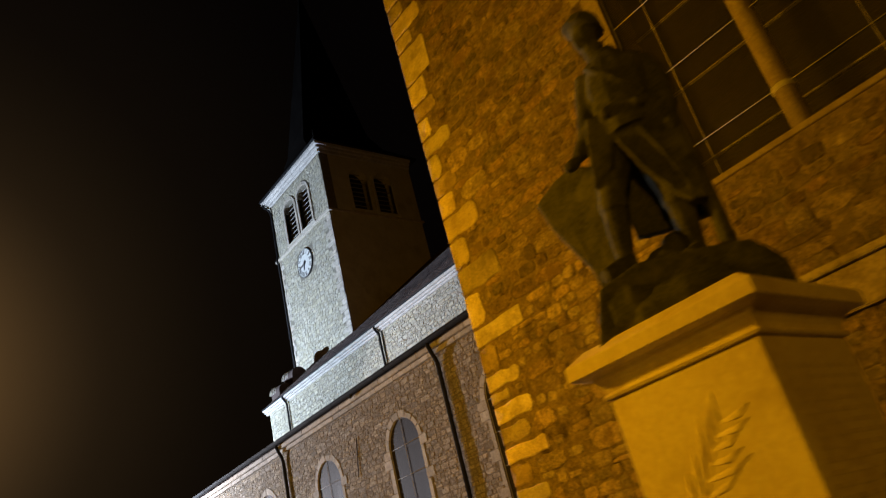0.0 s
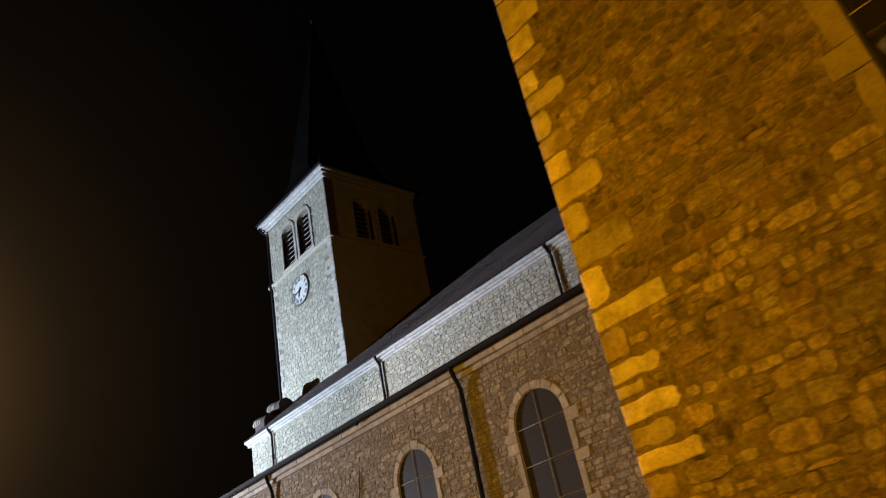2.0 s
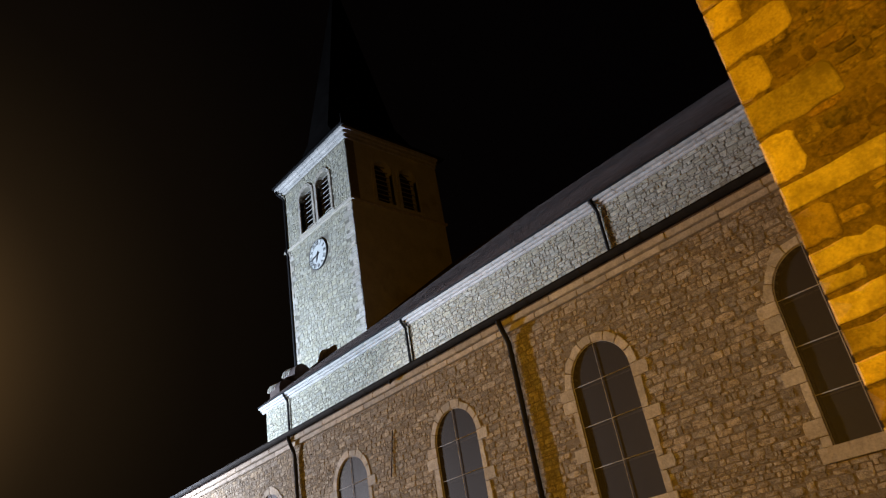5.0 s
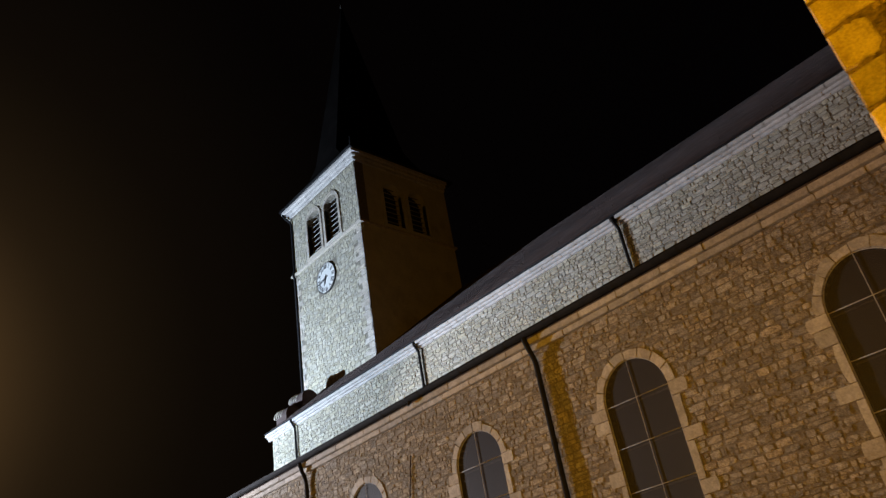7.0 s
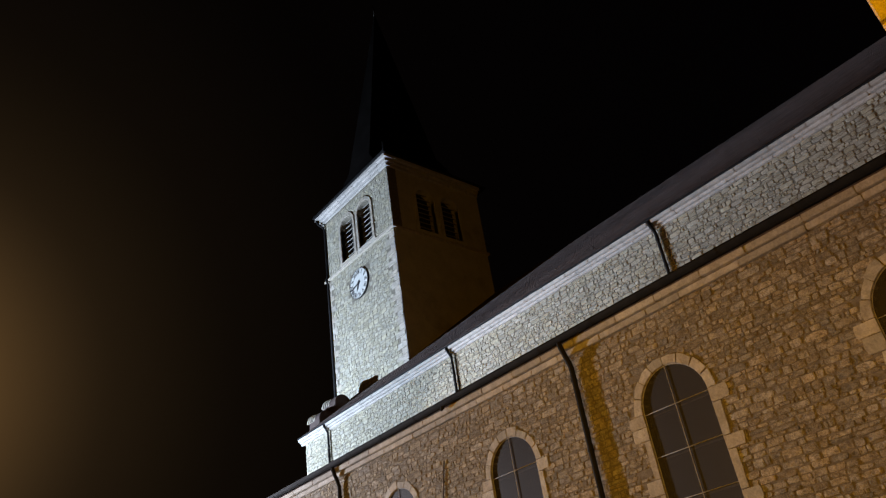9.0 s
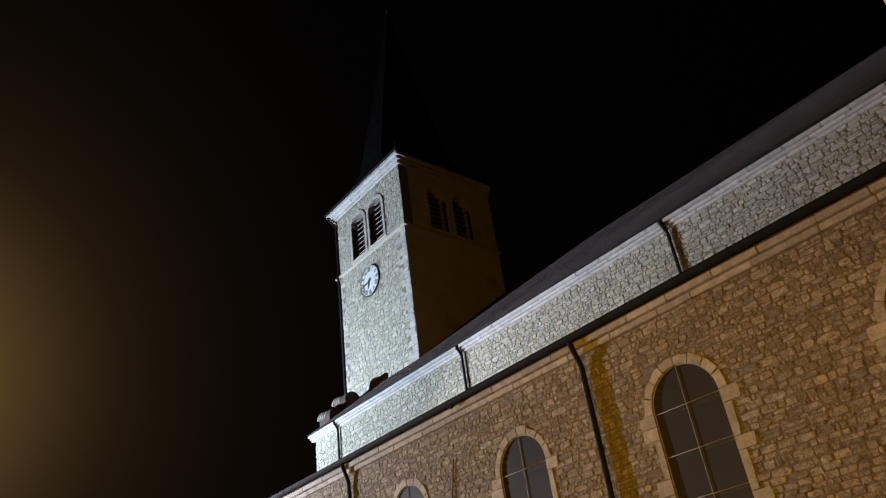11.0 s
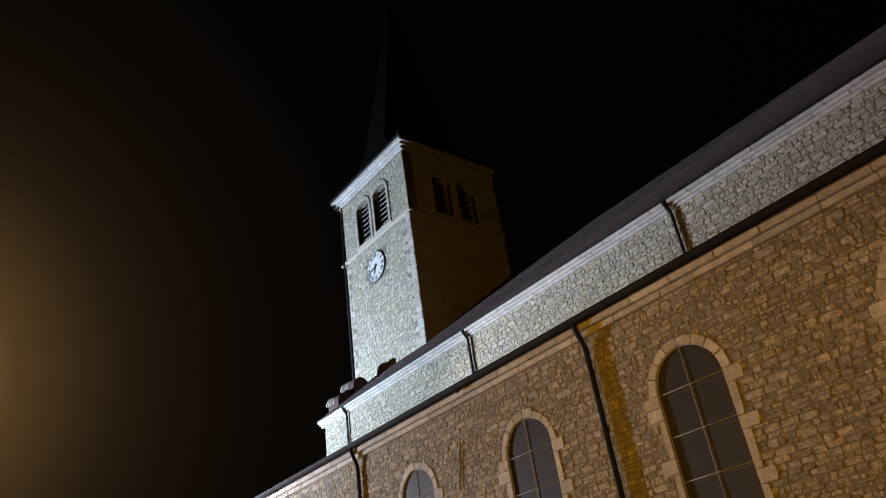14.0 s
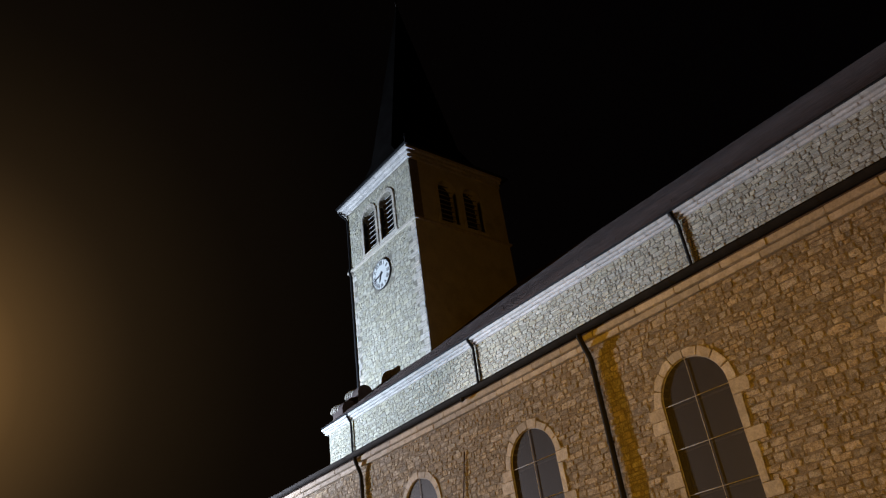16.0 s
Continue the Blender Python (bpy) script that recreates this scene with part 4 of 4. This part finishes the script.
while z > 1.1:
    y = pcy - 0.42 + row_rng.uniform(0, 0.03)
    while y < pcy + 0.38:
        w = row_rng.uniform(0.06, 0.15)
        put("inscription", Solid().box(ex - 0.004, ex + 0.0025, y, min(y + w, pcy + 0.43), z - 0.013, z + 0.013).mesh("inscription", M_CARVED), ped)
        y += w + 0.03
    z -= 0.062

# ---------------------------------------------------------------- statue
# its own axes: s sideways, d to the back, z up
SC, SR, SD = Vector((-2.79, 4.36, 0)), Vector((0.875, 0.483, 0)), Vector((-0.483, 0.875, 0))


def S(s, d, z):
    return SC + SR * s + SD * d + Vector((0, 0, z))


st = Solid()


def blob(c, rx, ry, rz, n=12, tilt=0.0):
    v, f = [], []
    m = n // 2 + 1
    for i in range(m + 1):
        th = math.pi * i / m
        for k in range(n):
            ph = math.tau * k / n
            a, b, z = rx * math.sin(th) * math.cos(ph), ry * math.sin(th) * math.sin(ph), rz * math.cos(th)
            a, z = a * math.cos(tilt) - z * math.sin(tilt), a * math.sin(tilt) + z * math.cos(tilt)
            v.append(S(c[0] + a, c[1] + b, c[2] + z))
    for i in range(m):
        for k in range(n):
            q = (k + 1) % n
            f.append((i * n + k, (i + 1) * n + k, (i + 1) * n + q, i * n + q))
    st.add(v, f)


def limb(points, radii):
    st.tube([S(*p) for p in points], radii, 12)


def slab(points, depth):
    """A closed outline (s, z) with a depth range, for drapery and rock."""
    st.prism(points, depth[0], depth[1], lambda a, b, w: S(a, w, b))


# rock
blob((-0.02, 0.0, 3.0), 0.60, 0.42, 0.26)
blob((0.26, 0.02, 3.08), 0.34, 0.32, 0.26)
blob((-0.34, -0.06, 3.10), 0.28, 0.28, 0.25)
blob((-0.08, 0.08, 3.28), 0.20, 0.2, 0.24)
blob((0.02, 0.10, 3.50), 0.11, 0.10, 0.10)
slab([(-0.64, 2.90), (0.56, 2.90), (0.54, 3.08), (0.42, 3.25), (0.10, 3.32), (-0.25, 3.36), (-0.52, 3.28)], (-0.28, 0.34))
# boots and legs
limb([(-0.30, 0.0, 3.46), (-0.37, -0.1, 3.41), (-0.46, -0.2, 3.37)], [0.08, 0.072, 0.05])
limb([(-0.30, 0.02, 3.40), (-0.31, 0.0, 3.55), (-0.285, 0.0, 3.72), (-0.25, -0.06, 3.93), (-0.17, 0.0, 4.18), (-0.10, 0.02, 4.36)], [0.062, 0.068, 0.088, 0.098, 0.13, 0.15])
limb([(0.13, 0.05, 3.34), (0.13, 0.03, 3.48), (0.13, -0.01, 3.62), (0.13, -0.06, 3.80), (0.11, 0.0, 4.12), (0.09, 0.02, 4.34)], [0.062, 0.066, 0.088, 0.098, 0.135, 0.15])
limb([(0.13, 0.03, 3.38), (0.11, -0.08, 3.34), (0.07, -0.2, 3.31)], [0.078, 0.07, 0.05])
# turnover of the puttees
limb([(-0.262, -0.04, 3.85), (-0.255, -0.05, 3.91)], [0.108, 0.106])
limb([(0.13, -0.04, 3.73), (0.13, -0.05, 3.79)], [0.106, 0.104])
# coat: the long back, a small left front and the broad right front swept open
slab([(-0.22, 4.44), (0.30, 4.36), (0.33, 3.64), (0.04, 3.63), (-0.20, 3.66)], (0.10, 0.19))
slab([(-0.23, 4.52), (-0.06, 4.48), (-0.10, 4.28), (-0.16, 4.10), (-0.33, 3.99), (-0.30, 4.2)], (-0.17, -0.02))
slab([(-0.12, 4.48), (0.29, 4.42), (0.33, 3.95), (0.31, 3.64), (0.20, 3.67), (0.11, 3.80), (0.03, 3.93), (-0.04, 4.12), (-0.09, 4.28)], (-0.17, -0.05))
slab([(0.24, 4.40), (0.33, 4.38), (0.34, 3.66), (0.25, 3.66)], (-0.1, 0.16))
limb([(-0.07, -0.17, 4.26), (0.02, -0.18, 4.00), (0.14, -0.17, 3.78)], [0.016, 0.02, 0.016])
limb([(0.05, -0.16, 4.42), (0.16, -0.18, 4.08), (0.24, -0.17, 3.74)], [0.014, 0.016, 0.014])
limb([(0.16, -0.15, 4.42), (0.25, -0.16, 4.10), (0.30, -0.14, 3.78)], [0.014, 0.016, 0.014])
# trunk, belt, shoulders
limb([(0.04, 0.02, 4.34), (0.04, 0.01, 4.50), (0.05, 0.01, 4.68), (0.08, 0.02, 4.86), (0.07, 0.04, 5.00)], [0.25, 0.232, 0.25, 0.235, 0.14])
limb([(0.04, 0.01, 4.46), (0.04, 0.01, 4.52)], [0.250, 0.250])
limb([(-0.10, 0.03, 4.93), (0.08, 0.05, 4.97), (0.26, 0.05, 4.88)], [0.095, 0.12, 0.105])
# neck and collar, head bent aside, helmet with brim and crest
limb([(0.04, 0.03, 4.98), (0.0, 0.02, 5.16)], [0.105, 0.085])
limb([(0.05, 0.03, 5.02), (0.03, 0.02, 5.07)], [0.125, 0.115])
blob((-0.02, 0.0, 5.255), 0.10, 0.112, 0.125)
blob((-0.07, -0.04, 5.225), 0.048, 0.06, 0.065)
blob((0.0, 0.01, 5.365), 0.138, 0.15, 0.112, tilt=-0.3)
blob((-0.012, 0.0, 5.332), 0.172, 0.18, 0.028, tilt=-0.38)
blob((0.01, 0.02, 5.468), 0.09, 0.022, 0.028)
# arms
limb([(-0.12, 0.02, 4.93), (-0.185, 0.01, 4.74), (-0.215, -0.02, 4.58)], [0.088, 0.082, 0.072])
limb([(-0.215, -0.02, 4.60), (-0.27, -0.06, 4.42), (-0.36, -0.08, 4.30)], [0.072, 0.064, 0.052])
blob((-0.42, -0.08, 4.265), 0.075, 0.05, 0.045, tilt=0.3)
limb([(0.27, 0.04, 4.88), (0.32, 0.0, 4.66), (0.315, -0.05, 4.50)], [0.105, 0.095, 0.085])
limb([(0.315, -0.05, 4.52), (0.31, -0.10, 4.40), (0.29, -0.13, 4.30)], [0.082, 0.072, 0.058])
blob((0.29, -0.13, 4.27), 0.058, 0.06, 0.062)
# rifle at his side and strap
limb([(0.325, 0.0, 4.86), (0.33, -0.04, 4.4), (0.335, -0.04, 3.9), (0.325, -0.04, 3.60), (0.315, -0.04, 3.30)], [0.022, 0.034, 0.04, 0.05, 0.058])
limb([(-0.08, -0.17, 4.88), (0.06, -0.235, 4.70), (0.22, -0.19, 4.52)], [0.018, 0.02, 0.018])
blob((-0.08, -0.21, 4.47), 0.055, 0.04, 0.045)
blob((0.14, -0.21, 4.45), 0.055, 0.04, 0.045)
def flag(a, b, w):
    """The cloth slants away to the side, so that it grows with its distance."""
    d = w - 0.5 * (a + 0.3)
    return S(a * (1 + d / 4.7), d, b + (b - 1.8) * d / 4.7)


# colours leaning under his hand, hanging in folds to the rock
st.prism([(-0.76, 4.12), (-0.71, 3.90), (-0.61, 3.66), (-0.53, 3.48), (-0.47, 3.32), (-0.44, 3.10), (-0.28, 3.06), (-0.26, 3.95), (-0.31, 4.24), (-0.44, 4.30), (-0.59, 4.24)], 0.05, 0.13, flag)
st.tube([flag(-0.60, 4.14, 0.058), flag(-0.55, 3.7, 0.055), flag(-0.50, 3.2, 0.058)], [0.008, 0.014, 0.012], 10)
st.tube([flag(-0.42, 4.14, 0.058), flag(-0.43, 3.7, 0.055), flag(-0.40, 3.2, 0.058)], [0.008, 0.014, 0.012], 10)
statue = new("statue", st.mesh("statue", M_BRONZE))
tagged(statue, "green-brown bronze soldier statue on a rocky base atop the pedestal", "statue")
rm = statue.modifiers.new("skin", "REMESH")
rm.mode, rm.voxel_size, rm.use_smooth_shade = "VOXEL", 0.013, True
sm = statue.modifiers.new("soften", "SMOOTH")
sm.factor, sm.iterations = 0.5, 4


# ---------------------------------------------------------------- unseen posts and mast, added at the light sources
def unseen_lamp_post(place, toward, label):
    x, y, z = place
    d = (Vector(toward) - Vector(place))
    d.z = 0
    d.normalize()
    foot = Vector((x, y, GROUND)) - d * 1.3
    L = holder("unseen_lamp_post", foot, label=label, category="street lamp", group="street lamps")
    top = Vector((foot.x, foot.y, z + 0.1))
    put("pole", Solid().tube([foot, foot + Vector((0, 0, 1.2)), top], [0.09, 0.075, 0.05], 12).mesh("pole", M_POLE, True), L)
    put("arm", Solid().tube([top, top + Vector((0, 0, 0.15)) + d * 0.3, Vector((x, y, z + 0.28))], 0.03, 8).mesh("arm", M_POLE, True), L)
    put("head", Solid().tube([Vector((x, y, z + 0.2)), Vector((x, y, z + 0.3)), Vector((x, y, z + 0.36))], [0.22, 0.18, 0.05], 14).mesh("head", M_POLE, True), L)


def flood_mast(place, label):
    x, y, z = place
    f = holder("unseen_flood_mast", (x - 0.5, y - 0.4, GROUND), label=label, category="floodlight")
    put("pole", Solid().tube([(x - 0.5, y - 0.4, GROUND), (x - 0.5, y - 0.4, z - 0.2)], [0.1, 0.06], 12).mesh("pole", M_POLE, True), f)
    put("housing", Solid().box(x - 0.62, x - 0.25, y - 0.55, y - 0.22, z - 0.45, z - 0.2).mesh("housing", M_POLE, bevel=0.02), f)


flood_mast(MAST, "unseen grey mast added below the church flood light")
unseen_lamp_post(WHITE, (-30.0, 16.2, 6.0), "unseen grey post added at the flood spill light west of the church")
unseen_lamp_post(STREET_A, (-8.5, 8.0, 3.0), "unseen grey lamp post added at a sodium light beside the church")
unseen_lamp_post(STREET_C, (-1.0, 6.0, 2.0), "unseen grey lamp post added at a sodium light beside the church")
unseen_lamp_post(STREET_B, (-21.0, 13.0, 3.0), "unseen grey lamp post added at the amber light along the street")

# ---------------------------------------------------------------- stones of the walls
lay_joined("rubble", [s for s in aisle_stones if s[0] < -18 or s[0] > -12.2], F_AISLE, 0.016, M_RUBBLE, aisle)
near = [s for s in aisle_stones if -18 <= s[0] <= -12.2]
lay_pieces("stone", near[-290:], F_AISLE, 0.016, RUBBLE_ME, aisle)
lay_joined("rubble", near[:-290], F_AISLE, 0.016, M_RUBBLE, aisle)
lay_joined("rubble", nave_stones, F_NAVE, 0.021, M_RUBBLE_PALE, nave)
lay_joined("rubble", tower_stones, F_TS, 0.022, M_RUBBLE_PALE, tower)

tr_rng = random.Random(15)
# quoins of the lit corner, worn and rounded, long and short by turns: upper edge, width
QUOIN_ROWS = ((10.29, 0.69), (9.57, 0.47), (9.12, 0.56), (8.82, 0.30), (8.43, 0.68), (8.10, 0.30), (7.66, 0.55), (7.34, 0.38), (6.97, 0.76), (6.55, 0.37), (6.08, 0.88), (5.64, 0.35), (5.13, 1.02), (4.82, 0.36),
              (4.42, 0.68), (4.16, 0.40), (3.98, 0.75), (3.69, 0.58), (3.41, 0.82), (3.16, 0.40), (2.86, 0.62), (2.60, 0.0))
DULL = (9.12, 7.66, 6.08, 4.82, 3.69, 3.16)  # upper edges of the dirtier ones


def quoin_mesh(w, h, proud, rng, stone=M_QUOIN):
    """A worn corner stone: square at the corner, uneven and rounded at its tail."""
    r = min(h * 0.45, 0.13) * rng.uniform(0.5, 1.0)
    out = [(0.0, -h / 2 + rng.uniform(0, 0.02)), (w * 0.3, -h / 2 + rng.uniform(-0.012, 0.03)), (w * 0.55, -h / 2 + rng.uniform(-0.014, 0.035)), (w * 0.75, -h / 2 + rng.uniform(-0.014, 0.045)), (w - r, -h / 2 + rng.uniform(0, 0.02))]
    out += [(w - r + r * math.sin(a) + rng.uniform(-0.028, 0.012), -h / 2 + r - r * math.cos(a)) for a in (0.5, 1.0, 1.5)]
    out += [(w - r + r * math.sin(a) + rng.uniform(-0.03, 0.012), h / 2 - r - r * math.cos(a)) for a in (1.64, 2.1, 2.6)]
    out += [(w - r, h / 2 - rng.uniform(0, 0.02)), (w * 0.7, h / 2 + rng.uniform(-0.045, 0.012)), (w * 0.5, h / 2 + rng.uniform(-0.035, 0.012)), (w * 0.28, h / 2 + rng.uniform(-0.025, 0.01)), (0.0, h / 2 - rng.uniform(0, 0.02))]
    n = len(out)
    cu = w * 0.5
    v = []
    for inset, o in ((0.0, -0.04), (0.004, proud * 0.55), (0.022, proud)):
        v += [(u + (inset if u < cu else -inset), o + (rng.uniform(-0.004, 0.004) if inset > 0.01 else 0), z * (1 - 2 * inset / h)) for u, z in out]
    v += [(w * 0.25, proud + rng.uniform(-0.004, 0.008), 0), (w * 0.75, proud + rng.uniform(-0.004, 0.008), 0)]
    f = [(k * n + i, k * n + (i + 1) % n, (k + 1) * n + (i + 1) % n, (k + 1) * n + i) for k in range(2) for i in range(n)]
    a, b = 3 * n, 3 * n + 1
    for i in range(n):
        j = (i + 1) % n
        near_i, near_j = (a if out[i][0] < cu else b), (a if out[j][0] < cu else b)
        f.append((2 * n + i, 2 * n + j, near_j))
        if near_i != near_j:
            f.append((2 * n + i, near_j, near_i))
    return mesh_of("quoin", v, f, stone)


courses = []
courses += [(a[0], b[0], a[1]) for a, b in zip(QUOIN_ROWS, QUOIN_ROWS[1:])]
for low, high in ((0.4, 2.60), (10.29, TR_TOP - 0.1)):
    z = low
    while z < high - 0.15:
        h = min(tr_rng.uniform(0.26, 0.44), high - z)
        courses.append((z + h, z, tr_rng.uniform(0.7, 1.0) if len(courses) % 2 else tr_rng.uniform(0.38, 0.55)))
        z += h
reserved = []
for top, low, w in courses:
    put("quoin", quoin_mesh(w, top - low - 0.024, 0.020 * tr_rng.uniform(0.8, 1.3), tr_rng, M_QUOIN_DULL if top in DULL else M_QUOIN), transept, F_TR @ Matrix.Translation((TR_W - 0.012, 0, (top + low) / 2)))
    reserved.append((TR_W - 0.1, TR_W + w, low, top))
# single pale stones: place along the wall, height, width, height of the stone
LONE = ((-7.19, 7.70, 0.47, 0.34), (-7.03, 7.12, 0.62, 0.28), (-6.74, 7.70, 0.33, 0.20), (-7.01, 3.55, 0.40, 0.25), (-7.10, 3.03, 0.52, 0.22), (-6.85, 4.17, 0.48, 0.20), (-5.33, 4.97, 0.60, 0.20), (-4.50, 5.33, 0.54, 0.20), (-4.24, 4.93, 0.58, 0.17))
for u, z, w, h in LONE:
    reserved.append((u - w / 2, u + w / 2, z - h / 2, z + h / 2))
free_tr = keep_off(TR_OPEN, 0.13, reserved + [(-3.7, -1.6, 3.2, 3.72)])
# squared rubble below, smaller rough stones in lime above
low_stones = rubble(TR_W, 0.9, 0.5, 5.15, tr_rng, free_tr, (0.13, 0.29), (0.9, 2.3), 0.022)
high_stones = rubble(TR_W, 0.9, 5.15, 11.8, tr_rng, free_tr, (0.08, 0.24), (0.8, 2.6), 0.02)


def fill(stones, u0, u1, z0, z1, rng):
    """Small stones in the gaps that the courses leave."""
    taken = reserved + [(u - w / 2, u + w / 2, z - h / 2, z + h / 2) for u, z, w, h, k, p in stones]
    boxed = keep_off(TR_OPEN, 0.13, [(-3.7, -1.6, 3.2, 3.72)])
    extra = []
    for _ in range(2000):
        w, h = rng.uniform(0.13, 0.30), rng.uniform(0.08, 0.17)
        u, z = rng.uniform(u0, u1), rng.uniform(z0, z1)
        box = (u - w / 2, u + w / 2, z - h / 2, z + h / 2)
        if boxed(*box) and not any(box[1] > a - 0.006 and box[0] < b + 0.006 and box[3] > c - 0.006 and box[2] < d + 0.006 for a, b, c, d in taken):
            taken.append(box)
            extra.append((u, z, w, h, rng.randrange(26), rng.uniform(0.7, 1.2)))
    return extra


low_stones += fill(low_stones, TR_W + 0.2, -3.6, 2.0, 5.2, tr_rng)
high_stones += fill(high_stones, TR_W + 0.2, -5.0, 5.2, 9.5, tr_rng)
near = [s for s in low_stones if s[0] < -4.3 and s[1] > 2.2][-290:]
pale = [s for s in near if s[0] < -5.9 and tr_rng.random() < 0.2]
lay_pieces("stone", [s for s in near if s not in pale], F_TR, 0.012, TR_STONE_ME, transept)
lay_pieces("pale_stone", pale, F_TR, 0.014, PALE_ME, transept)
lay_pieces("pale_stone", [(u, z, w, h, k * 3, 1.1) for k, (u, z, w, h) in enumerate(LONE)], F_TR, 0.02, PALE_ME, transept)
lay_joined("rubble", [s for s in low_stones if s not in near], F_TR, 0.012, M_TR_STONE, transept, shapes=FLUSH)
lay_joined("rubble", high_stones, F_TR, 0.014, M_TR_STONE, transept, shapes=FLUSH)
